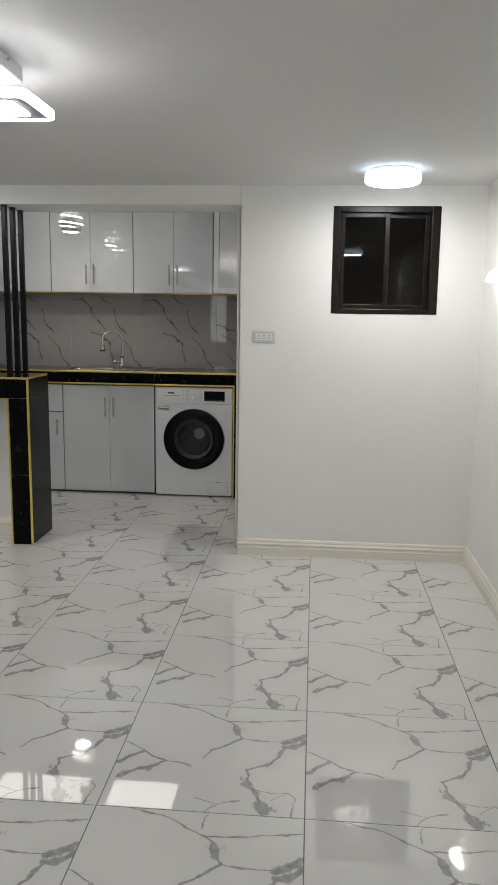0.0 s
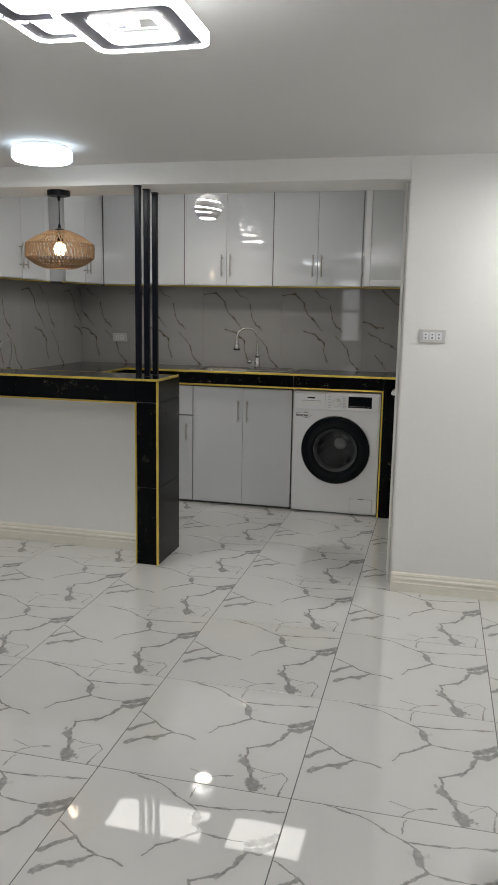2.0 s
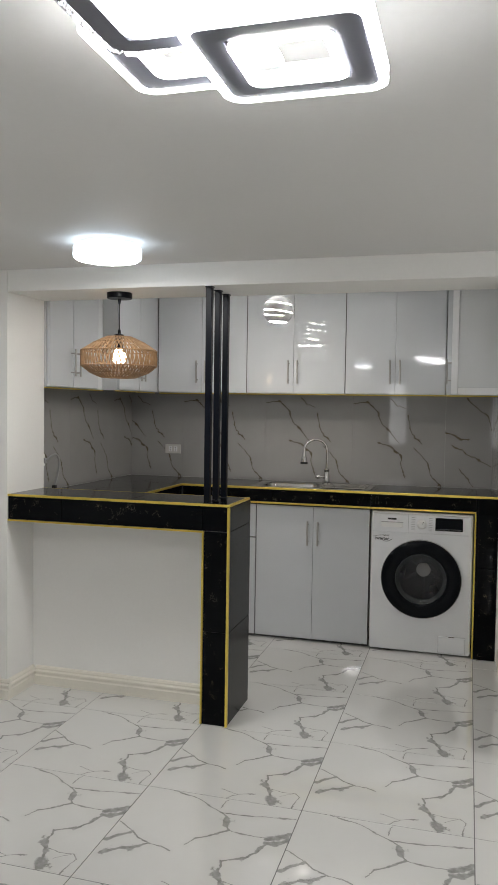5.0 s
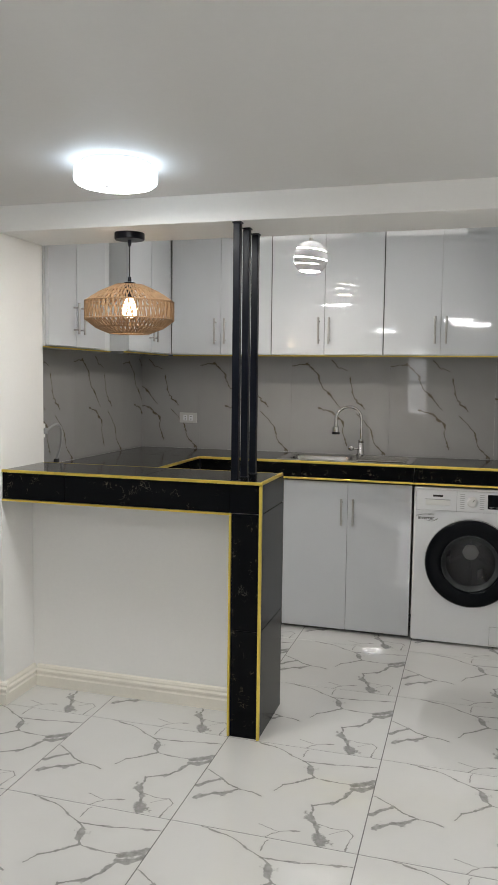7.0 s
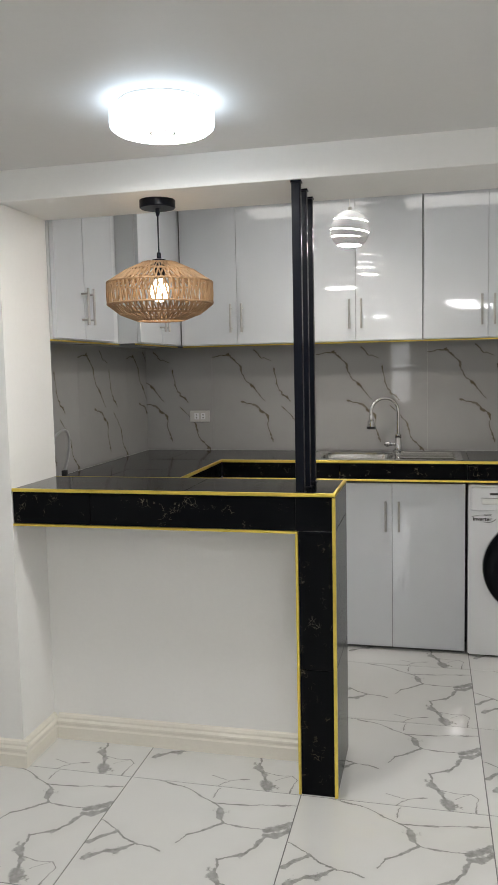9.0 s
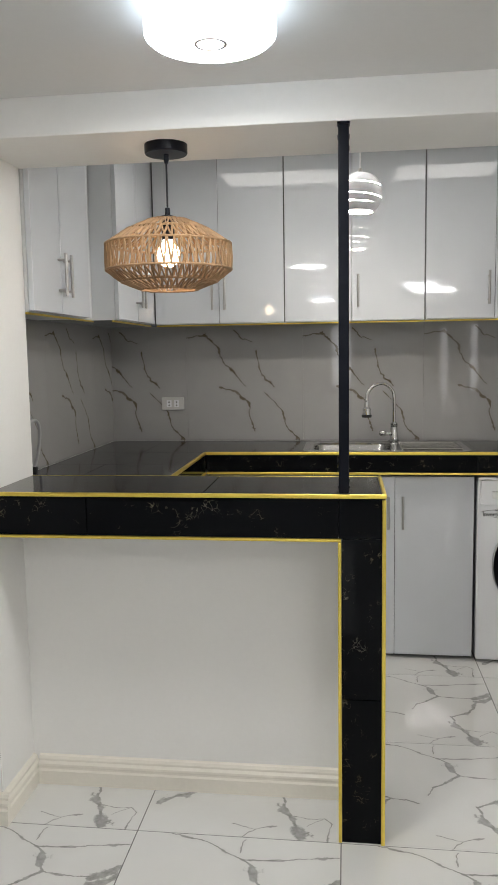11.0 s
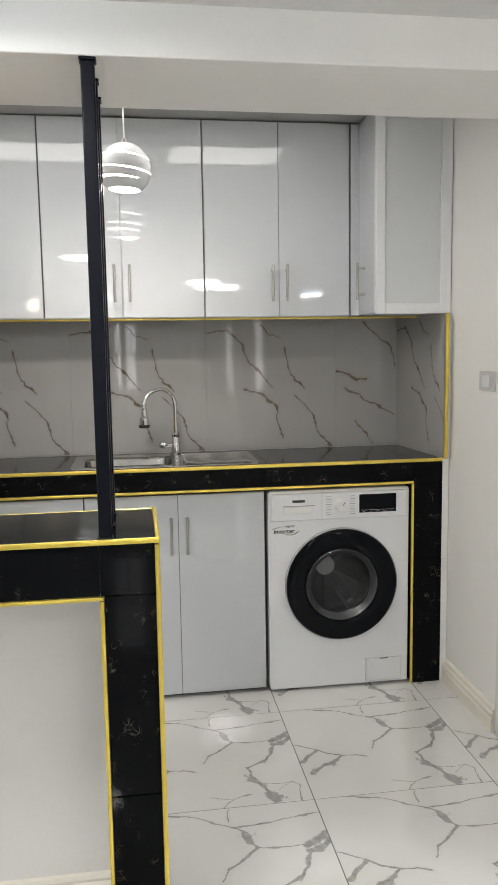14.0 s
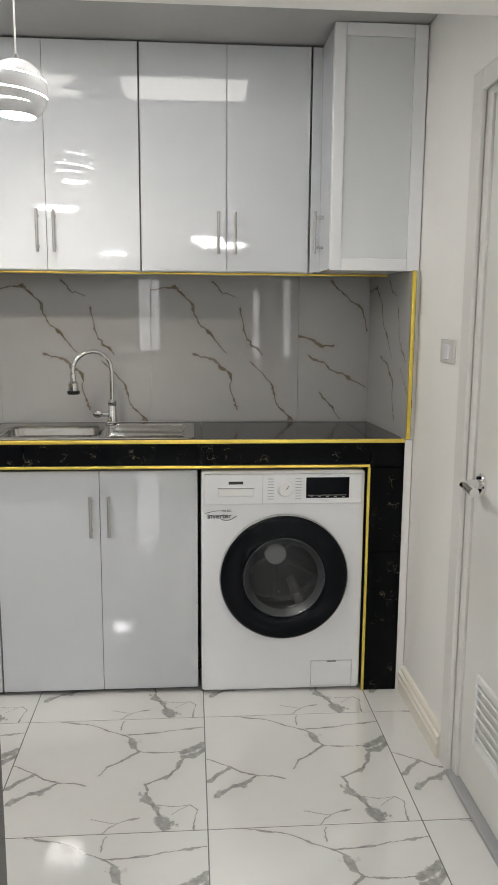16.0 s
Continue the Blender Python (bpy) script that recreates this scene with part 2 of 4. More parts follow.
M_LAMP = glow("lamp_diffuser", (0.98, 0.97, 0.95), LAMP)
M_STRIP = glow("led_strip", (1.0, 0.975, 0.94), CHAND)
M_RIM = glow("lamp_rim", (0.72, 0.86, 1.0), RIM)
M_EDGE = glow("led_edge", (0.97, 0.975, 0.98), 18.0)
M_PANEL = glow("ceiling_panel", (1.0, 0.97, 0.92), 2.8)
M_BULB = glow("warm_bulb", (1.0, 0.78, 0.52), 15.0)
M_PEND = glow("pendant_bulb", (1.0, 0.93, 0.83), PEND)
M_GLOBE = glow("pendant_globe", (1.0, 0.95, 0.88), 22.0)
M_SCONCE = glow("sconce_shade", (1.0, 0.97, 0.92), 8.0)
M_DAY = glow("window_brightness", (0.97, 0.98, 1.0), 3.0)


def glass(name, col, rough=0.0, ior=1.45):
    m, nt, b = start(name)
    sock(b, "Base Color", (*col, 1))
    sock(b, "Transmission Weight", 1.0)
    sock(b, "Roughness", rough)
    sock(b, "IOR", ior)
    return m




def pane_glass(name, col):
    """A thin pane: light passes straight on, and a Fresnel gloss lies over it."""
    m = bpy.data.materials.new(name)
    m.use_nodes = True
    nt = m.node_tree
    nt.nodes.clear()
    out = nt.nodes.new("ShaderNodeOutputMaterial")
    tr = nt.nodes.new("ShaderNodeBsdfTransparent")
    tr.inputs[0].default_value = (*col, 1)
    gl = nt.nodes.new("ShaderNodeBsdfGlossy")
    gl.inputs["Roughness"].default_value = 0.01
    fr = nt.nodes.new("ShaderNodeFresnel")
    fr.inputs[0].default_value = 1.5
    mx = nt.nodes.new("ShaderNodeMixShader")
    link(nt, fr.outputs[0], mx.inputs[0])
    link(nt, tr.outputs[0], mx.inputs[1])
    link(nt, gl.outputs[0], mx.inputs[2])
    link(nt, mx.outputs[0], out.inputs[0])
    return m


M_GLASS = pane_glass("clear_glass", (0.86, 0.87, 0.87))
M_TINT = pane_glass("smoked_glass", (0.35, 0.33, 0.32))
M_CRYSTAL = glass("crystal", (0.97, 0.97, 1.0), 0.08, 1.5)


# ---- building helpers ----
ORG = {}


def box(bm, x0, x1, y0, y1, z0, z1, bevel=0.0, seg=2):
    r = bmesh.ops.create_cube(bm, size=1.0)
    vs = r["verts"]
    for v in vs:
        v.co = Vector(((x0 + x1) / 2 + v.co.x * (x1 - x0), (y0 + y1) / 2 + v.co.y * (y1 - y0), (z0 + z1) / 2 + v.co.z * (z1 - z0)))
    if bevel:
        es = list({e for v in vs for e in v.link_edges})
        bmesh.ops.bevel(bm, geom=es, offset=bevel, segments=seg, affect="EDGES", profile=0.5)
    return bm


def boxm(*a, **k):
    return box(bmesh.new(), *a, **k)


def tube(bm, pts, r, n=12, caps=True):
    """A round bar along the points; r is one radius or one for each point."""
    pts = [Vector(p) for p in pts]
    rings = []
    side = None
    for i, p in enumerate(pts):
        d = (pts[min(i + 1, len(pts) - 1)] - pts[max(i - 1, 0)]).normalized()
        if side is None:
            side = d.orthogonal().normalized()
        side = (side - d * side.dot(d)).normalized()
        up = d.cross(side)
        rad = r[i] if isinstance(r, (list, tuple)) else r
        rings.append([bm.verts.new(p + (side * math.cos(2 * math.pi * k / n) + up * math.sin(2 * math.pi * k / n)) * rad) for k in range(n)])
    for a, b in zip(rings, rings[1:]):
        for k in range(n):
            bm.faces.new((a[k], a[(k + 1) % n], b[(k + 1) % n], b[k]))
    if caps:
        bm.faces.new(rings[0][::-1])
        bm.faces.new(rings[-1])
    return bm


def lathe(bm, centre, profile, n=48, axis="z", caps=True):
    """A turned body from (radius, height) pairs round z, or round -y for things that face the room; a closed profile gets no caps."""
    c = Vector(centre)
    rings = []
    for r, h in profile:
        ring = []
        for k in range(n):
            a = 2 * math.pi * k / n
            if axis == "z":
                o = Vector((r * math.cos(a), r * math.sin(a), h))
            elif axis == "y":
                o = Vector((r * math.cos(a), -h, r * math.sin(a)))
            else:
                o = Vector((-h, r * math.cos(a), r * math.sin(a)))
            ring.append(bm.verts.new(c + o))
        rings.append(ring)
    for a, b in zip(rings, rings[1:]):
        for k in range(n):
            bm.faces.new((a[k], a[(k + 1) % n], b[(k + 1) % n], b[k]))
    for ring, r in ((rings[0], profile[0][0]), (rings[-1], profile[-1][0])):
        if caps and r > 1e-5 and profile[0] != profile[-1]:
            bm.faces.new(ring)
    bmesh.ops.recalc_face_normals(bm, faces=bm.faces[:])
    return bm


def finish(bm, smooth=True):
    bmesh.ops.recalc_face_normals(bm, faces=bm.faces[:])
    if smooth:
        for f in bm.faces:
            f.smooth = True
        for e in bm.edges:
            if len(e.link_faces) == 2:
                turn = e.calc_face_angle(0)
                small, large = sorted(f.calc_area() for f in e.link_faces)
                if turn > radians(38) or (turn > radians(12) and large > 8 * small):
                    e.smooth = False


def part(name, bm, material, parent, label="", smooth=True):
    """One mesh under a thing or a part; bm is in world metres."""
    finish(bm, smooth)
    me = bpy.data.meshes.new(name)
    o = ORG[parent]
    bm.transform(Matrix.Translation(-o))
    bm.to_mesh(me)
    bm.free()
    me.materials.append(material)
    ob = new(name, me)
    ob.parent = parent
    ORG[ob] = o
    if label:
        tagged(ob, label)
    return ob


def thing(name, at, label, category, group="", kind=""):
    e = new(name)
    e.empty_display_size = 0.1
    e.location = at
    ORG[e] = Vector(at)
    return tagged(e, label, category, group, kind)


def solid(name, bm, material, label="", category="", kind="structure", smooth=True):
    finish(bm, smooth)
    me = bpy.data.meshes.new(name)
    bm.to_mesh(me)
    bm.free()
    me.materials.append(material)
    ob = new(name, me)
    ORG[ob] = Vector((0, 0, 0))
    return tagged(ob, label, category, "", kind)


def lettering(name, words, size, at, material, parent, rot=(90, 0, 0), align="LEFT", label=""):
    cu = bpy.data.curves.new(name, "FONT")
    cu.body, cu.size, cu.extrude, cu.align_x, cu.offset = words, size, 0.0003, align, size * 0.022
    tmp = bpy.data.objects.new("tmp_text", cu)
    scene.collection.objects.link(tmp)
    bpy.context.view_layer.update()
    me = bpy.data.meshes.new_from_object(tmp.evaluated_get(bpy.context.evaluated_depsgraph_get()))
    bpy.data.objects.remove(tmp)
    me.transform(pose(*at, *rot))
    me.transform(Matrix.Translation(-ORG[parent]))
    me.materials.clear()
    me.materials.append(material)
    ob = new(name, me)
    ob.parent = parent
    ORG[ob] = ORG[parent]
    if label:
        tagged(ob, label)
    return ob


# ---- plan ----
XW, XE = -4.0, 0.80          # living room, west and east walls
YS, YN = -2.5, 4.28          # south wall, face of the kitchen wall
ZC = 2.098                   # living room ceiling
XO0, XO1, ZO = -2.915, -0.53, 1.995   # kitchen opening
YB = 4.615                   # back of the beam
KW, KE, KN, KC = -3.115, -0.545, 6.14, 2.345   # kitchen walls and ceiling
BAR = 1.014                  # bar top
CT = 0.957                   # worktop
CF = 5.635                   # worktop's front edge

# ---- large structure ----
bm = bmesh.new()
box(bm, XW - 0.12, XO0, YN, YB, 0, 2.6)
box(bm, XO0, XO1, YN, YB, ZO, 2.6, 0.003)
WX0, WX1, WZ0, WZ1 = -0.025, 0.556, 1.410, 1.990
box(bm, XO1, WX0, YN, YN + 0.12, 0, 2.6)
box(bm, WX1, XE, YN, YN + 0.12, 0, 2.6)
box(bm, WX0, WX1, YN, YN + 0.12, 0, WZ0)
box(bm, WX0, WX1, YN, YN + 0.12, WZ1, 2.6)
solid("wall_north", bm, M_WALL, "white painted wall with the wide kitchen opening and beam", "wall", smooth=False)
bm = bmesh.new()
DY0, DY1, DZ = 4.43, 5.106, 2.0
box(bm, KE, KE + 0.11, YN + 0.12, DY0, 0, 2.6)
box(bm, KE, KE + 0.11, DY1, KN, 0, 2.6)
box(bm, KE, KE + 0.11, DY0, DY1, DZ, 2.6)
solid("wall_kitchen_east", bm, M_WALL, "white painted kitchen wall beside the white door", "wall", smooth=False)
solid("wall_kitchen_north", boxm(KW - 0.12, XE + 0.12, KN, KN + 0.12, 0, 2.6), M_WALL, "white kitchen wall behind the cabinets", "wall", smooth=False)
solid("wall_kitchen_west", boxm(KW - 0.12, KW, YB, KN, 0, 2.6), M_WALL, "white kitchen side wall behind the cabinets", "wall", smooth=False)
solid("wall_east", boxm(XE, XE + 0.12, YS, KN, 0, 2.6), M_WALL, "plain white painted living room wall", "wall", smooth=False)
solid("wall_west", boxm(XW - 0.12, XW, YS, YN, 0, 2.6), M_WALL, "plain white painted living room wall", "wall", smooth=False)
# Last two stand in for the bright strips of a door-like frame.
OPENINGS = [(-2.15, -1.765, 0.81, 1.95), (-0.436, -0.25, 0.70, 1.80), (0.03, 0.22, 0.75, 1.95)]
bm = bmesh.new()
edges = [XW - 0.12] + [v for o in OPENINGS for v in o[:2]] + [XE + 0.12]
for a, b in zip(edges[::2], edges[1::2]):
    box(bm, a, b, YS - 0.12, YS, 0, 2.6)
for a, b, c, d in OPENINGS:
    box(bm, a, b, YS - 0.12, YS, 0, c)
    box(bm, a, b, YS - 0.12, YS, d, 2.6)
solid("wall_south", bm, M_WALL, "white painted wall with three narrow barred openings", "wall", smooth=False)
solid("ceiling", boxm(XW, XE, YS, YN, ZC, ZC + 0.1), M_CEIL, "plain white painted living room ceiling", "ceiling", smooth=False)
solid("ceiling_kitchen", boxm(KW, XE, YB, KN, KC, KC + 0.1), M_CEILK, "low kitchen ceiling above the cabinets, shade put into its grey", "ceiling", smooth=False)
bm = bmesh.new()
box(bm, KE + 0.11, XE, YN + 0.12, YB, KC, KC + 0.1)
solid("ceiling_store", bm, M_CEIL, "white ceiling of the dark room behind the window", "ceiling", smooth=False)
solid("partition_wall", boxm(XO0, -1.905, 4.515, 4.60, 0, 0.885), M_WALL, "white painted low wall under the bar top", "wall", smooth=False)

# barred openings at the far end of the living room, known only from reflections
def barred_opening(name, SX0, SX1, SZ0, SZ1):
    win = thing(name, ((SX0 + SX1) / 2, YS - 0.06, SZ0), "barred opening with white frame, placed from a bright reflection", "window", kind="structure")
    part("backdrop_pane", boxm(SX0, SX1, YS - 0.115, YS - 0.11, SZ0, SZ1), M_DAY, win, "evenly glowing sheet in place of the view")
    bm = bmesh.new()
    for a in (SX0, SX1 - 0.04):
        box(bm, a, a + 0.04, YS - 0.08, YS - 0.01, SZ0, SZ1, 0.003)
    for a in (SZ0, (SZ0 + SZ1) / 2 - 0.02, SZ1 - 0.04):
        box(bm, SX0 + 0.04, SX1 - 0.04, YS - 0.08, YS - 0.01, a, a + 0.04, 0.003)
    part("window_frame", bm, M_WHITE2, win)
    for k in range(1, 7):
        x = SX0 + (SX1 - SX0) * k / 7
        part("bar", tube(bmesh.new(), [(x, YS - 0.095, SZ0), (x, YS - 0.095, SZ1)], 0.007, 8), M_WHITE2, win)


for k, o in enumerate(OPENINGS):
    barred_opening("window_%d" % (k + 2), *o)


def moulding(name, a, b, inward, label="cream moulded skirting board along the white wall"):
    """A stepped skirting board from a to b; inward points into the room."""
    prof = [(0, 0.0), (0.022, 0.0), (0.022, 0.046), (0.018, 0.052), (0.018, 0.058), (0.021, 0.063), (0.0205, 0.070), (0.013, 0.077), (0.013, 0.084), (0.008, 0.092), (0.0, 0.096)]
    a, b, w = Vector((*a, 0)), Vector((*b, 0)), Vector((*inward, 0))
    bm = bmesh.new()
    d = (b - a).normalized() * 0.0
    ra = [bm.verts.new(a - d + w * o + Vector((0, 0, h))) for o, h in prof]
    rb = [bm.verts.new(b + d + w * o + Vector((0, 0, h))) for o, h in prof]
    n = len(prof)
    for i in range(n):
        bm.faces.new((ra[i], ra[(i + 1) % n], rb[(i + 1) % n], rb[i]))
    bm.faces.new(ra)
    bm.faces.new(rb[::-1])
    return solid(name, bm, M_CREAM, label, "skirting", smooth=False)


moulding("baseboard", (XO1 - 0.0, YN), (XE, YN), (0, -1))
moulding("baseboard", (XE, YN - 0.022), (XE, YS), (-1, 0))
moulding("baseboard", (XW, YN), (XO0 + 0.022, YN), (0, -1))
moulding("baseboard", (XO0, YN), (XO0, 4.515), (1, 0))
moulding("baseboard", (XO0 + 0.022, 4.515), (-1.907, 4.515), (0, -1), "cream moulded skirting board under the bar")
moulding("baseboard", (KE, 5.18), (KE, 5.675), (-1, 0), "cream moulded skirting board beside the door")
moulding("baseboard", (XW, YS), (XW, YN - 0.022), (1, 0))
moulding("baseboard", (XW + 0.022, YS), (XE - 0.022, YS), (0, 1))


# ---- bar counter ----
def gold_bar(parent, x0, x1, y0, y1, z0, z1):
    return part("gold_trim", boxm(x0, x1, y0, y1, z0, z1, 0.0025), M_GOLD, parent, "polished gold edge strip")


BX1 = -1.779
bar = thing("bar_counter", (-2.35, 4.45, 0), "black marble tiled bar counter with gold edge strips", "bar counter")
J = 0.0012
for a, b in ((XO0 + 0.002, -2.285), (-2.285, BX1 - 0.006)):
    part("top_tile", boxm(a + J, b - J, 4.288, 4.600, BAR - 0.016, BAR, 0.001), M_TOP, bar)
part("core", boxm(XO0 + 0.002, BX1 - 0.012, 4.296, 4.606, 0.893, BAR - 0.017), M_GAP, bar, "dark mortar core")
for a, b in ((XO0 + 0.002, -2.62), (-2.62, -1.905), (-1.905, BX1 - 0.008)):
    part("apron_tile", boxm(a + J, b - J, 4.284, 4.295, 0.892, BAR - 0.012, 0.001), M_BLACK, bar)
for a, b in ((0.0, 0.43), (0.43, 0.8905)):
    part("leg_tile", boxm(-1.897, BX1 - 0.008, 4.284, 4.295, a + J, b - J, 0.001), M_BLACK, bar)
    part("side_tile", boxm(BX1 - 0.011, BX1, 4.294, 4.634, a + J, b - J, 0.001), M_SIDE, bar)
part("side_tile", boxm(BX1 - 0.011, BX1, 4.294, 4.634, 0.892, BAR - 0.010, 0.001), M_SIDE, bar)
part("leg_core", boxm(-1.904, BX1 - 0.012, 4.296, 4.62, 0.0, 0.8925), M_WALL, bar, "white painted leg core")
gold_bar(bar, XO0 + 0.002, BX1 + 0.004, 4.278, 4.288, BAR - 0.010, BAR + 0.002)
gold_bar(bar, XO0 + 0.002, -1.898, 4.277, 4.293, 0.883, 0.8915)
gold_bar(bar, -1.907, -1.8975, 4.277, 4.293, 0.002, 0.8825)
gold_bar(bar, BX1 - 0.008, BX1 + 0.003, 4.277, 4.2935, 0.0, BAR - 0.0125)
gold_bar(bar, BX1 - 0.006, BX1 + 0.004, 4.2885, 4.612, BAR - 0.010, BAR + 0.003)
gold_bar(bar, XO0 + 0.002, BX1 - 0.0065, 4.6005, 4.606, BAR - 0.010, BAR + 0.0006)

for i, y in enumerate((4.302, 4.425, 4.548)):
    p = thing("divider_post", (-1.890, y, BAR), "black lacquered square post between bar top and beam", "post", "posts on the bar")
    part("shaft", boxm(-1.904, -1.876, y - 0.014, y + 0.014, BAR + 0.004, ZO - 0.006, 0.003), M_POST, p)
    part("foot_plate", boxm(-1.907, -1.873, y - 0.017, y + 0.017, BAR + 0.0005, BAR + 0.004, 0.001), M_POST, p)
    part("head_plate", boxm(-1.907, -1.873, y - 0.017, y + 0.017, ZO - 0.006, ZO - 0.0005, 0.001), M_POST, p)

# ---- worktop ----
IX = -2.52           # inner edge of the side worktop
wt = thing("kitchen_worktop", (-1.6, 5.9, 0.86), "black tiled L-shaped kitchen worktop with gold edge strips", "worktop")
SKX0, SKX1, SKY0, SKY1 = -2.045, -1.665, 5.700, 5.985
pieces = [(KW + 0.016, IX - 0.6 + 0.25, 4.62, 5.25), (IX - 0.35, IX - 0.008, 4.62, 5.25), (KW + 0.016, IX - 0.008, 5.25, 5.645),
          (KW + 0.016, IX - 0.3, 5.645, 6.122), (IX - 0.3, SKX0, CF + 0.008, 6.122), (SKX0, SKX1, CF + 0.008, SKY0), (SKX0, SKX1, SKY1, 6.122),
          (SKX1, -1.30, CF + 0.008, 6.122), (-1.30, -0.70, CF + 0.008, 6.122), (-0.70, -0.578, CF + 0.008, 6.122)]
pieces[4] = (IX - 0.3, SKX0, 5.6465, 6.122)
for a, b, c, d in pieces:
    part("top_tile", boxm(a + J / 2, b - J / 2, c + J / 2, d - J / 2, CT - 0.014, CT, 0.0006), M_TOP, wt)
part("top_tile", boxm(IX + 0.0, SKX0, CF + 0.008, 5.646, CT - 0.014, CT, 0.0006), M_TOP, wt)
for a, b in ((IX + 0.002, -1.92), (-1.92, -1.31), (-1.31, -0.70)):
    part("apron_tile", boxm(a + J, b - J, CF + 0.004, CF + 0.014, 0.868, CT - 0.012, 0.001), M_BLACK, wt)
part("apron_tile", boxm(IX - 0.014, IX - 0.004, 4.64, CF + 0.002, 0.868, CT - 0.012, 0.001), M_BLACK, wt)
part("core", boxm(IX + 0.01, SKX0 - 0.02, CF + 0.016, 6.12, 0.868, CT - 0.015), M_GAP, wt, "dark mortar core")
part("core", boxm(-1.31, -0.58, CF + 0.016, 6.12, 0.868, CT - 0.015), M_GAP, wt, "dark mortar core")
part("core", boxm(KW + 0.02, IX - 0.016, 4.63, 6.12, 0.868, CT - 0.015), M_GAP, wt, "dark mortar core")
gold_bar(wt, IX - 0.006, -0.578, CF - 0.002, CF + 0.008, CT - 0.011, CT + 0.003)
gold_bar(wt, IX - 0.010, IX + 0.001, 4.63, CF - 0.0025, CT - 0.011, CT + 0.003)
gold_bar(wt, IX + 0.001, -0.700, CF - 0.001, CF + 0.014, 0.857, 0.8675)
gold_bar(wt, IX - 0.012, IX + 0.0, 4.64, CF - 0.0015, 0.857, 0.8675)
gold_bar(wt, -0.708, -0.6985, CF - 0.001, CF + 0.014, 0.002, 0.8565)
for a, b in ((0.0, 0.54), (0.54, 0.855), (0.855, CT - 0.0115)):
    part("leg_tile", boxm(-0.698, -0.5765, CF + 0.004, CF + 0.014, a + J, b - J, 0.001), M_BLACK, wt)
part("leg_core", boxm(-0.698, -0.548, CF + 0.0145, 6.12, 0.0, 0.867), M_BLACK, wt)
part("edge_fill", boxm(-0.5762, -0.548, CF + 0.006, CF + 0.014, 0.0, CT - 0.002, 0.002), M_WALL, wt, "white filler against the wall")

# ---- sink ----
def rounded_rect(bm, x0, x1, y0, y1, r, z, n=6):
    vs = []
    for cx, cy, a0 in ((x1 - r, y1 - r, 0), (x0 + r, y1 - r, 90), (x0 + r, y0 + r, 180), (x1 - r, y0 + r, 270)):
        for k in range(n + 1):
            a = radians(a0 + 90 * k / n)
            vs.append(bm.verts.new((cx + r * math.cos(a), cy + r * math.sin(a), z)))
    return vs


def bridge(bm, a, b):
    n = len(a)
    for k in range(n):
        bm.faces.new((a[k], a[(k + 1) % n], b[(k + 1) % n], b[k]))


snk = thing("kitchen_sink", (-1.68, 5.86, CT), "stainless steel inset sink with ribbed drainboard in the worktop", "sink")
bm = bmesh.new()
o = rounded_rect(bm, -2.082, -1.328, 5.668, 6.055, 0.025, CT + 0.001)
o2 = rounded_rect(bm, -2.080, -1.330, 5.670, 6.053, 0.025, CT + 0.005)
i1 = rounded_rect(bm, SKX0 + 0.004, SKX1 - 0.004, SKY0 + 0.004, SKY1 - 0.004, 0.055, CT + 0.004)
bridge(bm, o, o2)
bridge(bm, o2, i1)
prev = i1
for inset, z in ((0.008, CT - 0.004), (0.014, CT - 0.03), (0.022, CT - 0.13), (0.045, CT - 0.155), (0.11, CT - 0.16)):
    cur = rounded_rect(bm, SKX0 + 0.004 + inset, SKX1 - 0.004 - inset, SKY0 + 0.004 + inset, SKY1 - 0.004 - inset, 0.05 if inset < 0.1 else 0.02, z)
    bridge(bm, prev, cur)
    prev = cur
bm.faces.new(prev)
part("basin", bm, M_SINK, snk, smooth=False)
for k in range(9):
    y = 5.715 + k * 0.031
    part("drain_rib", tube(bmesh.new(), [(-1.63, y, CT + 0.0045), (-1.62, y, CT + 0.008), (-1.375, y, CT + 0.008), (-1.365, y, CT + 0.0045)], 0.006, 8), M_SINK, snk)
part("drain", lathe(bmesh.new(), (-1.84, 5.84, CT - 0.159), [(0.0, 0.003), (0.02, 0.002), (0.035, 0.004), (0.04, 0.0)], 24), M_CHROME, snk)

fau = thing("kitchen_faucet", (-1.650, 6.020, CT), "chrome gooseneck kitchen faucet with black spray tip", "faucet")
fx, fy = -1.650, 6.020
part("base", lathe(bmesh.new(), (fx, fy, CT + 0.005), [(0.0, 0), (0.027, 0), (0.027, 0.008), (0.021, 0.014), (0.019, 0.05), (0.016, 0.075), (0.018, 0.078), (0.018, 0.092), (0.012, 0.097), (0.0, 0.097)], 24), M_CHROME, fau)
pts = [(fx, fy, CT + 0.09)]
sx, sy = -0.136, -0.09
for k in range(0, 17):
    a = math.pi * k / 16 * 1.05
    f = (1 - math.cos(a)) / 2
    pts.append((fx + sx * f, fy + sy * f, 1.178 + 0.072 * math.sin(a)))
part("spout", tube(bmesh.new(), pts, 0.0085, 14), M_CHROME, fau)
ex, ey, ez = pts[-1]
part("spray_head", lathe(bmesh.new(), (ex, ey, ez - 0.062), [(0.0, 0), (0.020, 0), (0.020, 0.028), (0.012, 0.036), (0.012, 0.062), (0.0, 0.062)], 20), M_CHROME, fau)
part("spray_tip", lathe(bmesh.new(), (ex, ey, ez - 0.076), [(0.0, 0), (0.022, 0), (0.024, 0.004), (0.024, 0.013), (0.0, 0.0135)], 20), M_RUBBER, fau, "black rubber tip")
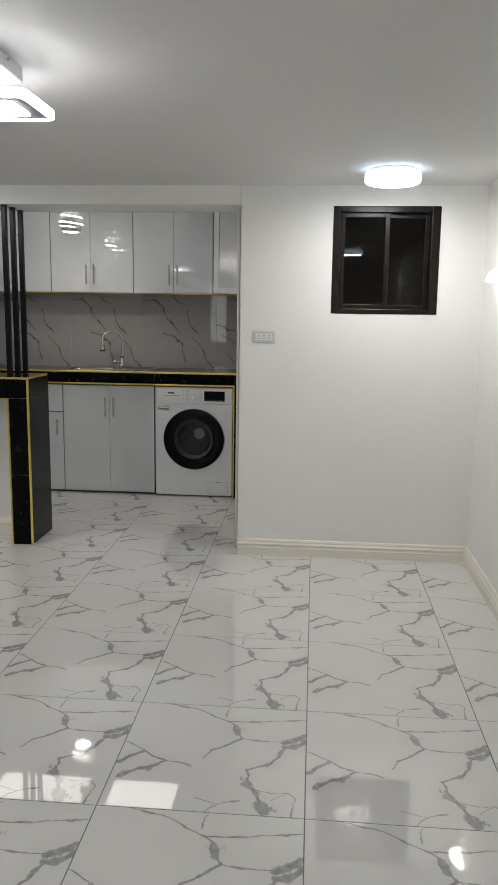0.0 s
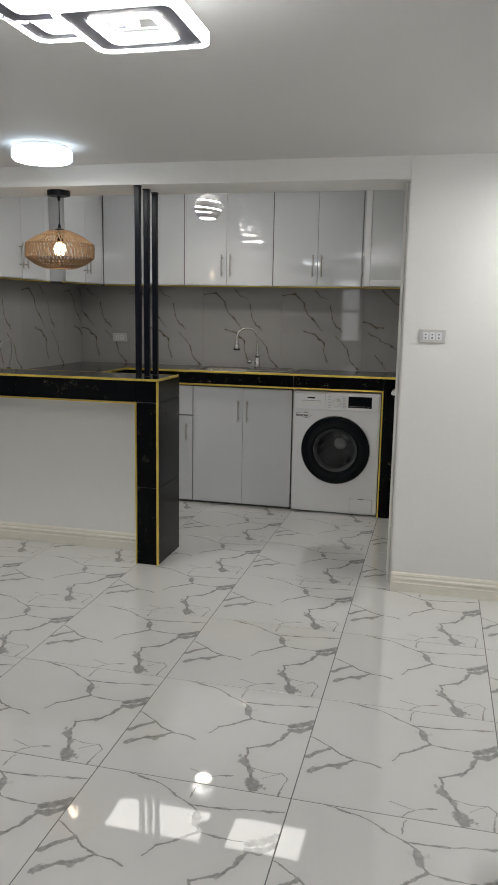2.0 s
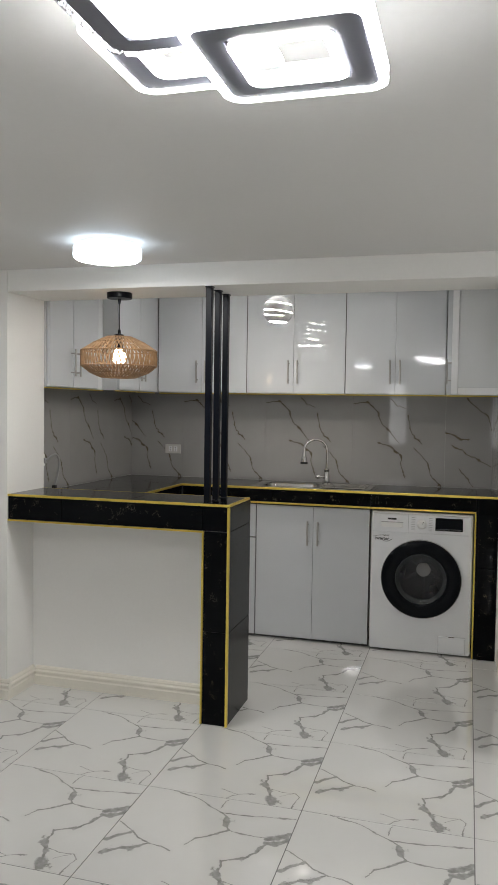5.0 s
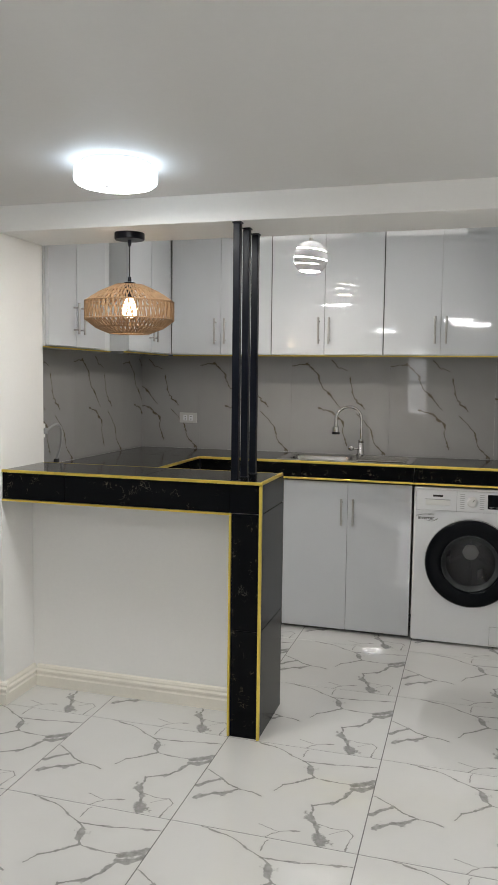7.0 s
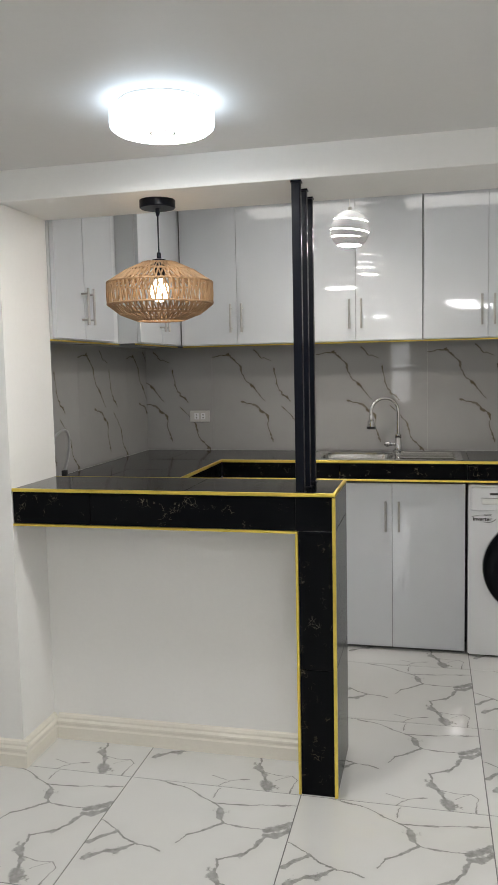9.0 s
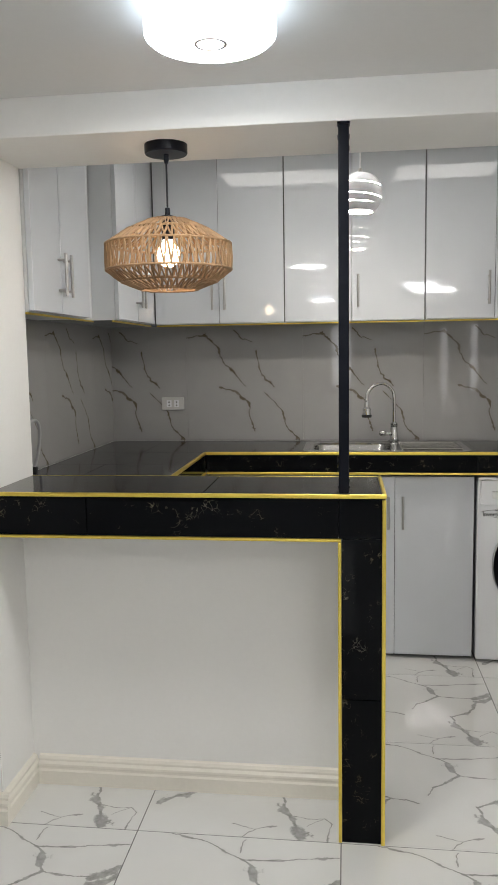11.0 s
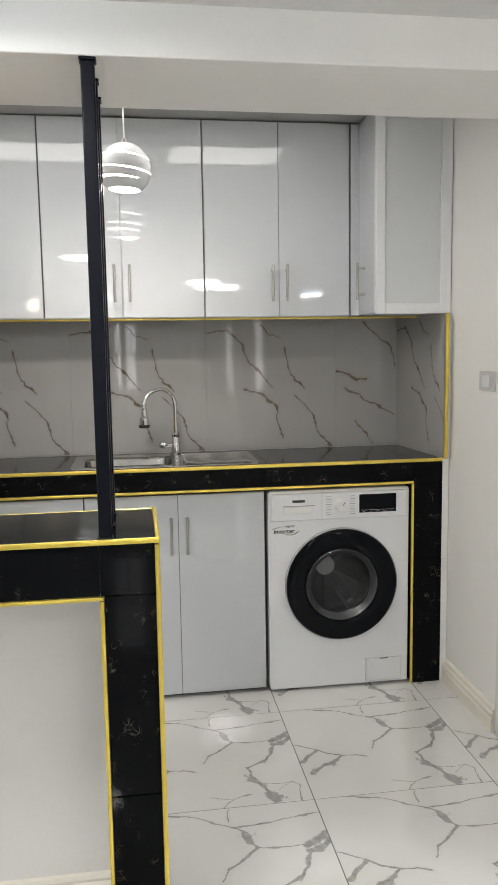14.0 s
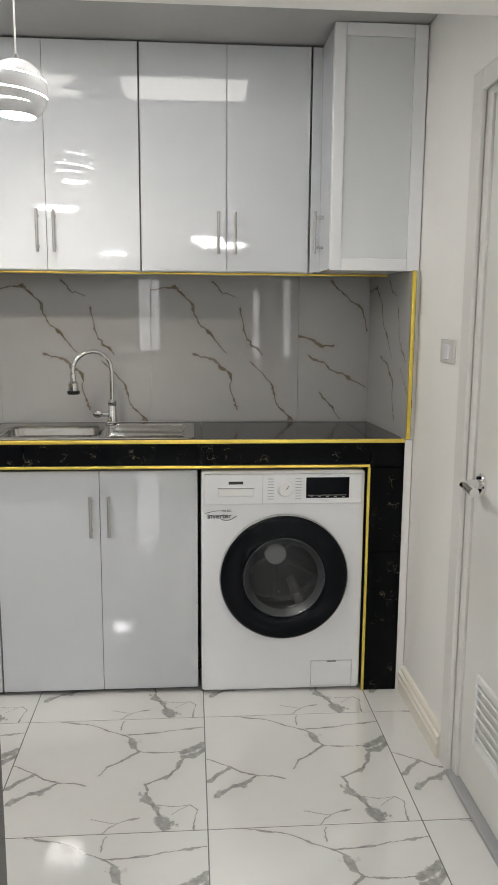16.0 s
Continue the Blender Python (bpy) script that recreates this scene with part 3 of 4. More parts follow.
bm = tube(bmesh.new(), [(fx - 0.015, fy, CT + 0.045), (fx - 0.045, fy - 0.012, CT + 0.047)], 0.009, 12)
part("valve", bm, M_CHROME, fau)
bm = bmesh.new()
bmesh.ops.create_uvsphere(bm, u_segments=16, v_segments=10, radius=0.017, matrix=pose(fx - 0.055, fy - 0.016, CT + 0.049) @ Matrix.Diagonal((1.15, 0.9, 0.9, 1)))
part("knob", bm, M_CHROME, fau)

# ---- backsplash ----
sp = thing("wall_backsplash", (-1.8, KN, CT), "grey marble-look backsplash tiles with brown veins", "backsplash", kind="structure")
SPM = {}


def splash_tile(x, y, z0, w, h, facing, off=0.0, material=None):
    """One wall tile; its own origin lies at the lower corner so the veins follow the tile."""
    material = material or M_SPLASH
    key = (round(w, 3), round(h, 3), round(off, 3), material.name)
    if key not in SPM:
        bm = box(bmesh.new(), off + 0.0003, off + w - 0.0003, 0.0003, h - 0.0003, 0, 0.0145, 0.0004, 1)
        finish(bm, False)
        me = bpy.data.meshes.new("splash_tile")
        bm.to_mesh(me)
        bm.free()
        me.materials.append(material)
        SPM[key] = me
    ob = new("tile", SPM[key])
    ob.parent = sp
    turn = {"s": (90, 0, 0), "e": (90, 0, 90), "w": (90, 0, -86.2)}[facing]
    ob.matrix_basis = Matrix.Translation(-ORG[sp]) @ pose(x, y, z0, *turn)


H = 1.548 - CT
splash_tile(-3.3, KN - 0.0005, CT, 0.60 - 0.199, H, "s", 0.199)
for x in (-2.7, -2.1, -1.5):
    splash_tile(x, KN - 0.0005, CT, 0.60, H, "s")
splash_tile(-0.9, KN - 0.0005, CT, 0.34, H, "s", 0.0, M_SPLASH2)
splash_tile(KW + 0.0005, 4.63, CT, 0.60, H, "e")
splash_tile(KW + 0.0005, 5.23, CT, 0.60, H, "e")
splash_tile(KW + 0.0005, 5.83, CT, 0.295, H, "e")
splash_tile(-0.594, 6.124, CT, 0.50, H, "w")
part("filler", boxm(-0.5595, KE, 5.640, 6.12, CT, 1.546), M_WALL, sp, "white plaster backing")
part("gold_trim", boxm(-0.580, -0.566, 5.612, 5.626, CT + 0.004, 1.546, 0.0025), M_GOLD, sp, "polished gold edge strip")


# ---- cabinets ----
def handle(parent, x, y, z0, z1, facing):
    """A brushed bar handle on two feet; facing: 's' to -y, 'e' to +x, 'w' to -x."""
    d = {"s": Vector((0, -1, 0)), "e": Vector((1, 0, 0)), "w": Vector((-1, 0, 0))}[facing]
    p = Vector((x, y, 0))
    bm = tube(bmesh.new(), [p + d * 0.030 + Vector((0, 0, z0)), p + d * 0.030 + Vector((0, 0, z1))], 0.0058, 12)
    for z in (z0 + 0.022, z1 - 0.022):
        tube(bm, [p + Vector((0, 0, z)), p + d * 0.026 + Vector((0, 0, z))], 0.0045, 10)
    return part("handle", bm, M_STEEL, parent, "brushed steel bar handle")


def door_s(cab, x0, x1, y, z0, z1, hx=None, hz=None, name="door"):
    d = part(name, boxm(x0 + 0.0008, x1 - 0.0008, y, y + 0.018, z0, z1, 0.0018), M_CAB, cab)
    part("edge_band", boxm(x0 + 0.003, x1 - 0.003, y + 0.001, y + 0.017, z0 - 0.0015, z0 - 0.0002), M_CABIN, d)
    if hx is not None:
        handle(d, hx, y, *hz, "s")
    return d


UZ0, UZ1, UY = 1.552, 2.338, 5.885
for x0, xm, x1 in ((-2.80, -2.485, -2.172), (-2.172, -1.857, -1.520), (-1.520, -1.206, -0.900)):
    cab = thing("wall_cabinet", ((x0 + x1) / 2, UY + 0.15, UZ0), "glossy white two-door wall cabinet with steel bar handles", "cabinet", "wall cabinets")
    part("body", boxm(x0 + 0.001, x1 - 0.001, UY + 0.0195, KN - 0.001, UZ0 - 0.004, KC - 0.002), M_CABIN, cab)
    # Dark strip painted in for the shade between neighbouring units.
    part("gap_strip", boxm(x0 - 0.0028, x0 + 0.0008, UY + 0.006, UY + 0.0195, UZ0, UZ1), M_GAP, cab, "dark strip for the shade between units")
    door_s(cab, x0 + 0.002, xm, UY, UZ0, UZ1, xm - 0.030, (1.612, 1.762))
    door_s(cab, xm, x1 - 0.002, UY, UZ0, UZ1, xm + 0.030, (1.612, 1.762))
    gold_bar(cab, x0 + 0.001, x1 - 0.001, UY + 0.020, UY + 0.030, UZ0 - 0.012, UZ0 - 0.0045)

cab = thing("wall_cabinet", (-0.716, 5.89, UZ0), "white corner wall cabinet with frosted grey front panel", "cabinet", "wall cabinets")
cx0, cx1, cy = -0.862, -0.549, 5.645
part("body", boxm(cx0 + 0.019, cx1, cy + 0.02, KN - 0.001, 1.549, KC - 0.002), M_CABIN, cab)
fr = part("front_frame", box(box(box(boxm(cx0, cx0 + 0.038, cy, cy + 0.02, 1.546, 2.341, 0.002), cx1 - 0.045, cx1, cy, cy + 0.02, 1.546, 2.341, 0.002), cx0 + 0.0385, cx1 - 0.0455, cy, cy + 0.02, 1.546, 1.588, 0.002), cx0 + 0.0385, cx1 - 0.0455, cy, cy + 0.02, 2.300, 2.341, 0.002), M_WHITE, cab)
part("panel", boxm(cx0 + 0.0385, cx1 - 0.0455, cy + 0.006, cy + 0.019, 1.5885, 2.2995), M_FROST, cab, "frosted grey panel")
sd = part("side_door", boxm(cx0, cx0 + 0.018, cy + 0.022, UY + 0.0, 1.552, 2.338, 0.002), M_CAB, cab)
handle(sd, cx0, 5.80, 1.612, 1.762, "w")
part("scribe_strip", boxm(-0.896, cx0 + 0.018, UY + 0.002, UY + 0.02, 1.552, 2.338), M_CAB, cab)
gold_bar(cab, -0.90, -0.58, UY + 0.020, UY + 0.030, UZ0 - 0.012, UZ0 - 0.0045)

# side cabinets
cab = thing("wall_cabinet", (-2.95, 5.59, UZ0), "glossy white two-door wall cabinet in the corner", "cabinet", "wall cabinets")
part("body", boxm(KW + 0.001, -2.8205, 5.290, KN - 0.002, UZ0 - 0.004, KC - 0.002), M_FROST, cab)
for a, b, h in ((5.290, 5.588, 5.560), (5.588, 5.884, 5.616)):
    d = part("door", boxm(-2.820, -2.802, a + 0.002, b - 0.002, UZ0, UZ1, 0.002), M_CAB, cab)
    handle(d, -2.802, h, 1.612, 1.762, "e")
gold_bar(cab, -2.834, -2.824, 5.29, 5.90, UZ0 - 0.012, UZ0 - 0.0045)
cab = thing("wall_cabinet", (-3.0, 4.95, UZ0), "glossy white two-door wall cabinet beside the opening", "cabinet", "wall cabinets")
part("filler", boxm(KW + 0.001, -2.915, 5.181, 5.287, UZ0 - 0.004, KC - 0.002), M_FROST, cab)
part("body", boxm(KW + 0.001, -2.9055, 4.617, 5.180, UZ0 - 0.004, KC - 0.002), M_CABIN, cab)
for a, b, h in ((4.622, 4.880, 4.852), (4.880, 5.180, 4.908)):
    d = part("door", boxm(-2.905, -2.887, a + 0.002, b - 0.002, UZ0, UZ1, 0.002), M_CAB, cab)
    handle(d, -2.887, h, 1.612, 1.762, "e")
gold_bar(cab, -2.919, -2.909, 4.62, 5.287, UZ0 - 0.012, UZ0 - 0.0045)

# base cabinets
BY = 5.668
cab = thing("base_cabinet", (-1.67, 5.9, 0), "glossy white two-door base cabinet under the sink", "cabinet", "base cabinets")
# Body in the gap colour: shade between the doors, put into the material.
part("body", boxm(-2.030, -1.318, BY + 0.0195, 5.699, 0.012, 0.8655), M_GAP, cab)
door_s(cab, -2.030, -1.666, BY, 0.020, 0.845, -1.696, (0.609, 0.758))
door_s(cab, -1.666, -1.318, BY, 0.020, 0.845, -1.632, (0.609, 0.758))
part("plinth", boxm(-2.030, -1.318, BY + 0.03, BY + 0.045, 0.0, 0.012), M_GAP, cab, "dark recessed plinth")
cab = thing("base_cabinet", (-2.27, 5.9, 0), "glossy white base cabinet with one drawer above a door", "cabinet", "base cabinets")
# Again a near-black body, for the shade round drawer and door.
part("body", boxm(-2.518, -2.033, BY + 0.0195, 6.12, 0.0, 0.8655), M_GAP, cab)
d = door_s(cab, -2.40, -2.034, BY, 0.640, 0.845, name="drawer")
door_s(cab, -2.40, -2.034, BY, 0.020, 0.632, -2.075, (0.46, 0.58))
part("filler", boxm(-2.518, -2.404, BY, BY + 0.018, 0.02, 0.845, 0.002), M_CAB, cab)
cab = thing("base_cabinet", (-2.8, 5.2, 0), "white base cabinet under the side worktop", "cabinet", "base cabinets")
part("body", boxm(KW + 0.02, -2.545, 4.64, 6.12, 0.0, 0.8655), M_CABIN, cab)
for a, b in ((4.66, 5.15), (5.15, 5.655)):
    part("door", boxm(-2.544, -2.526, a + 0.002, b - 0.002, 0.02, 0.845, 0.002), M_CAB, cab)

# ---- washing machine ----
wx0, wx1, wy, wz0, wz1 = -1.306, -0.714, 5.650, 0.010, 0.846
wm = thing("washing_machine", (-1.01, 5.88, 0), "white front-loading washing machine with black round door", "washing machine")
bm = bmesh.new()
N = 15


def face_loop(inset, y):
    """A rounded rectangle in the machine's front plane."""
    loop = rounded_rect(bm, wx0 + inset, wx1 - inset, wz0 + inset, wz1 - inset, 0.014 - inset, 0, N)
    for v in loop:
        v.co = Vector((v.co.x, y, v.co.y))
    return loop


hole = []
for k in range(4 * (N + 1)):
    q, r_ = divmod(k, N + 1)
    a = radians(90 * q + 90 * r_ / N * 0.98 + 0.9)
    hole.append((-1.006 + 0.152 * math.cos(a), 0.452 + 0.152 * math.sin(a)))
loops = [face_loop(0.0, 6.10), face_loop(0.0, wy + 0.007), face_loop(0.002, wy + 0.002), face_loop(0.006, wy)]
loops.append([bm.verts.new((x, wy, z)) for x, z in hole])
loops.append([bm.verts.new((x, wy + 0.02, z)) for x, z in hole])
for a, b in zip(loops, loops[1:]):
    bridge(bm, a, b)
bm.faces.new(loops[0])
part("body", bm, M_WHITE, wm)
for x in (wx0 + 0.05, wx1 - 0.05):
    for y in (wy + 0.06, 6.05):
        part("foot", lathe(bmesh.new(), (x, y, 0), [(0.0, 0), (0.022, 0), (0.020, 0.0105), (0.0, 0.0105)], 16), M_RUBBER, wm)
pan = part("control_panel", boxm(wx0 + 0.010, wx1 - 0.010, wy - 0.007, wy + 0.004, 0.722, 0.834, 0.005, 3), M_WHITE, wm)
part("seam", boxm(-1.0862, -1.0848, wy - 0.0076, wy - 0.002, 0.724, 0.832), M_GREYP, pan, "thin grey seam")
dr = part("detergent_drawer", boxm(-1.245, -1.118, wy - 0.0095, wy - 0.003, 0.752, 0.781, 0.0035, 3), M_WHITE2, pan, "drawer with a curved grip")
part("grip_shadow", boxm(-1.247, -1.116, wy - 0.0098, wy - 0.004, 0.7815, 0.7845, 0.0008), M_GREYP, dr)
kn = part("program_knob", lathe(bmesh.new(), (-1.007, wy - 0.006, 0.778), [(0.0, 0.026), (0.020, 0.026), (0.023, 0.023), (0.025, 0.004), (0.031, 0.0), (0.0, 0.0)], 36, "y"), M_WHITE2, pan, "white round program knob")
bm = boxm(-0.0012, 0.0012, -0.0275, -0.0255, 0.004, 0.021)
bm.transform(pose(-1.007, wy - 0.0055, 0.778, 0, 35, 0))
part("pointer", bm, M_INK, kn)
ds = part("display", boxm(-0.930, -0.772, wy - 0.0085, wy - 0.003, 0.744, 0.821, 0.003), M_DARKGLOSS, pan, "black glossy display")
part("display_line", boxm(-0.922, -0.782, wy - 0.0090, wy - 0.0082, 0.7545, 0.756), M_GREYP, ds)
for k in range(5):
    part("icon", boxm(-0.915 + k * 0.029, -0.905 + k * 0.029, wy - 0.0090, wy - 0.0082, 0.7485, 0.7505), M_GREYP, ds)
for k in range(8):
    z = 0.741 + k * 0.0105
    part("program_mark", boxm(-1.068, -1.046, wy - 0.0076, wy - 0.0066, z, z + 0.0028), M_INKG, pan)
    part("program_mark", boxm(-0.968, -0.946, wy - 0.0076, wy - 0.0066, z, z + 0.0028), M_INKG, pan)
part("brand_mark", boxm(-1.208, -1.156, wy - 0.0076, wy - 0.0066, 0.797, 0.8075, 0.0005), M_INK, pan, "small dark maker's mark")
lettering("inverter_print", "inverter", 0.0265, (-1.284, wy - 0.0009, 0.672), M_INK, wm, label="black printed word")
lettering("inverter_print", "Full DC", 0.011, (-1.232, wy - 0.0009, 0.696), M_INK, wm, label="small black print")
bm = bmesh.new()
tube(bm, [(-1.292 + 0.105 * k / 12, wy - 0.001, 0.690 + 0.010 * math.sin(math.pi * k / 12)) for k in range(9)], 0.0010, 6)
tube(bm, [(-1.235 + 0.056 * k / 8, wy - 0.001, 0.668 - 0.009 * math.sin(math.pi * k / 8) + 0.012 * k / 8) for k in range(9)], 0.0014, 6)
part("swoosh", bm, M_INK, wm)
dc = (-1.006, wy, 0.452)
dr = part("door_ring", lathe(bmesh.new(), dc, [(0.150, 0.0), (0.232, 0.0), (0.232, 0.022), (0.228, 0.029), (0.220, 0.033), (0.166, 0.036), (0.157, 0.033), (0.150, 0.024), (0.150, 0.0)], 72, "y"), M_DARKGLOSS, wm, "wide black glossy door ring")
part("ring_edge", lathe(bmesh.new(), dc, [(0.232, 0.003), (0.2355, 0.005), (0.2355, 0.018), (0.232, 0.021), (0.232, 0.003)], 72, "y"), M_GREYP, dr, "grey outer rim")
bowl = part("glass_bowl", lathe(bmesh.new(), dc, [(0.1495, 0.026), (0.144, 0.028), (0.134, 0.014), (0.120, -0.010), (0.090, -0.032), (0.045, -0.042), (0.001, -0.044)], 64, "y", False), M_GLASS, dr, "clear glass door bowl")
bowl.data.flip_normals()
bowl.visible_shadow = False
part("glass_rim", lathe(bmesh.new(), dc, [(0.1505, 0.024), (0.146, 0.027), (0.133, 0.012), (0.127, 0.002), (0.131, 0.002), (0.1505, 0.018), (0.1505, 0.024)], 56, "y"), M_RIMG, dr, "grey glass rim")
part("gasket", lathe(bmesh.new(), dc, [(0.1515, -0.002), (0.138, -0.012), (0.134, -0.030), (0.142, -0.036), (0.1515, -0.030), (0.1515, -0.002)], 48, "y"), M_SEAL, wm, "dark grey rubber door seal")
part("drum", lathe(bmesh.new(), dc, [(0.140, -0.036), (0.205, -0.045), (0.205, -0.09), (0.200, -0.095), (0.200, -0.105), (0.205, -0.11), (0.205, -0.19), (0.200, -0.195), (0.200, -0.205), (0.205, -0.21), (0.205, -0.27), (0.19, -0.285), (0.05, -0.275), (0.001, -0.27)], 48, "y", False), M_DRUM, wm, "steel drum")
for k in range(3):
    bm = boxm(-0.018, 0.018, 0.06, 0.26, 0.105, 0.2045, 0.008)
    bm.transform(Matrix.Translation(dc) @ pose(0, 0, 0, 0, 30 + 120 * k, 0))
    part("drum_paddle", bm, M_DRUM, wm)
for k in range(6):
    bm = boxm(-0.010, 0.010, 0.262, 0.272, 0.03, 0.185, 0.004)
    bm.transform(Matrix.Translation(dc) @ pose(0, 0, 0, 0, 60 * k, 0))
    part("drum_rib", bm, M_DRUM, wm)
part("drum_hub", lathe(bmesh.new(), dc, [(0.0, -0.255), (0.034, -0.256), (0.042, -0.260), (0.045, -0.280), (0.0, -0.280)], 40, "y"), M_HUB, wm, "round pale hub at the drum's back")
fl = part("filter_cover", boxm(-0.898, -0.744, wy - 0.0035, wy + 0.002, 0.020, 0.118, 0.004, 3), M_WHITE, wm)
part("filter_notch", boxm(-0.838, -0.804, wy - 0.0042, wy - 0.002, 0.1145, 0.1178), M_INK, fl)
part("joint_line", boxm(-0.8992, -0.7428, wy - 0.0006, wy + 0.001, 0.0188, 0.1192, 0.0), M_INKG, wm)


# ---- wall fittings ----
def socket_plate(x0, x1, z0, z1, y, label, pins):
    s = thing("wall_outlet", ((x0 + x1) / 2, y, z0), label, "outlet", "wall outlets")
    pl = part("plate", boxm(x0, x1, y - 0.008, y, z0, z1, 0.003, 2), M_PLATE, s)
    n = pins
    for k in range(n):
        cx = x0 + (x1 - x0) * (k + 1) / (n + 1)
        cz = (z0 + z1) / 2
        part("insert", boxm(cx - 0.013, cx + 0.013, y - 0.0092, y - 0.006, cz - 0.018, cz + 0.018, 0.001), M_WHITE, pl)
        for dx, dz in ((0, 0.008), (0, -0.008)):
            part("slot", boxm(cx + dx - 0.0035, cx + dx + 0.0035, y - 0.0096, y - 0.0085, cz + dz - 0.003, cz + dz + 0.003), M_INK, pl)
    return s


socket_plate(-0.456, -0.333, 1.243, 1.307, YN, "white three-gang outlet plate on the wall", 3)
socket_plate(-2.836, -2.718, 1.120, 1.185, 6.1245, "white double outlet plate on the backsplash", 2)
s = thing("wall_outlet", (-3.10, 5.03, 1.14), "white outlet plate with a plugged-in cable", "outlet", "wall outlets")
part("plate", boxm(-3.0995, -3.090, 4.80, 4.92, 1.10, 1.17, 0.003), M_WHITE2, s)
part("plug", boxm(-3.0895, -3.060, 4.87, 4.90, 1.12, 1.15, 0.004), M_GREYP, s)
pts = [(-3.062 + 0.02 * math.sin(k / 14 * math.pi), 4.885 + 0.115 * math.sin(k / 14 * 2.2), 1.135 + 0.045 * math.sin(k / 14 * math.pi * 1.3) - 0.115 * (k / 14) ** 2) for k in range(15)]
part("cable", tube(bmesh.new(), pts, 0.006, 8), M_GREYP, s)
end = pts[-1]
part("cable_end", boxm(end[0] - 0.011, end[0] + 0.011, end[1] - 0.013, end[1] + 0.013, CT + 0.001, end[2] + 0.004, 0.005), M_RUBBER, s, "black plug standing on the worktop")

s = thing("light_switch", (KE, 5.30, 1.25), "white single rocker light switch beside the door", "switch")
pl = part("plate", boxm(KE - 0.010, KE, 5.240, 5.360, 1.250, 1.322, 0.003), M_PLATE, s)
part("rocker", boxm(KE - 0.015, KE - 0.008, 5.272, 5.328, 1.262, 1.310, 0.003), M_WHITE, pl)

# ---- window in the living room wall ----
w = thing("window_1", ((WX0 + WX1) / 2, YN + 0.05, WZ0), "dark bronze sliding window with smoked panes, closed", "window", kind="structure")
y0, y1 = YN - 0.004, YN + 0.075
bm = bmesh.new()
box(bm, WX0 + 0.001, WX0 + 0.042, y0, y1, WZ0 + 0.001, WZ1 - 0.001, 0.003)
box(bm, WX1 - 0.048, WX1 - 0.001, y0, y1, WZ0 + 0.001, WZ1 - 0.001, 0.003)
box(bm, WX0 + 0.0425, WX1 - 0.0485, y0, y1, WZ0 + 0.001, WZ0 + 0.028, 0.003)
box(bm, WX0 + 0.0425, WX1 - 0.0485, y0, y1, WZ1 - 0.034, WZ1 - 0.001, 0.003)
part("window_frame", bm, M_BRONZE, w)
for x0, x1, yy in ((WX0 + 0.045, 0.285, YN + 0.018), (0.262, WX1 - 0.051, YN + 0.046)):
    z0, z1 = WZ0 + 0.030, WZ1 - 0.036
    bm = bmesh.new()
    box(bm, x0, x0 + 0.022, yy, yy + 0.022, z0, z1, 0.002)
    box(bm, x1 - 0.026, x1, yy, yy + 0.022, z0, z1, 0.002)
    box(bm, x0 + 0.0225, x1 - 0.0265, yy, yy + 0.022, z0, z0 + 0.022, 0.002)
    box(bm, x0 + 0.0225, x1 - 0.0265, yy, yy + 0.022, z1 - 0.022, z1, 0.002)
    sa = part("sash", bm, M_BRONZE, w)
    pn = part("pane", boxm(x0 + 0.0205, x1 - 0.0245, yy + 0.009, yy + 0.013, z0 + 0.0205, z1 - 0.0205), M_TINT, sa, "smoked glass")
    pn.visible_shadow = False
lt = part("latch", boxm(0.262, 0.278, YN + 0.004, YN + 0.018, 1.665, 1.715, 0.003), M_BRONZE, w)
part("latch_arm", tube(bmesh.new(), [(0.270, YN + 0.006, 1.69), (0.284, YN - 0.002, 1.735)], 0.004, 8), M_BRONZE, lt)
part("window_sill", boxm(WX0 + 0.0425, WX1 - 0.0485, YN + 0.0765, YN + 0.119, WZ0 + 0.001, WZ0 + 0.05), M_BROWN, w, "brown sill")

# ---- door ----
dn = thing("door_1", (KE, 4.78, 0), "white closed door with a louvred vent and lever handle", "door", kind="structure")
leaf = part("leaf", boxm(KE + 0.006, KE + 0.044, DY0 + 0.033, DY1 - 0.056, 0.025, DZ - 0.034, 0.003), M_DOOR, dn)
bm = bmesh.new()
box(bm, KE + 0.0, KE + 0.09, DY1 - 0.052, DY1, 0, DZ - 0.001, 0.002)
box(bm, KE + 0.0, KE + 0.09, DY0, DY0 + 0.030, 0, DZ - 0.001, 0.002)
box(bm, KE + 0.0, KE + 0.09, DY0 + 0.0305, DY1 - 0.0525, DZ - 0.031, DZ - 0.001, 0.002)
part("jamb", bm, M_DOOR, dn)
bm = bmesh.new()
box(bm, KE - 0.016, KE - 0.0005, DY1 - 0.012, DY1 + 0.060, 0, DZ + 0.045, 0.005, 3)
box(bm, KE - 0.016, KE - 0.0005, DY0 - 0.04, DY0 + 0.012, 0, DZ + 0.045, 0.005, 3)
box(bm, KE - 0.0165, KE - 0.001, DY0 + 0.0125, DY1 - 0.0125, DZ - 0.012, DZ + 0.045, 0.005, 3)
part("casing", bm, M_DOOR, dn)
part("threshold", boxm(KE - 0.020, KE + 0.06, DY0 + 0.0125, DY1 - 0.0125, 0.001, 0.018, 0.004), M_ALU, dn, "grey threshold strip")
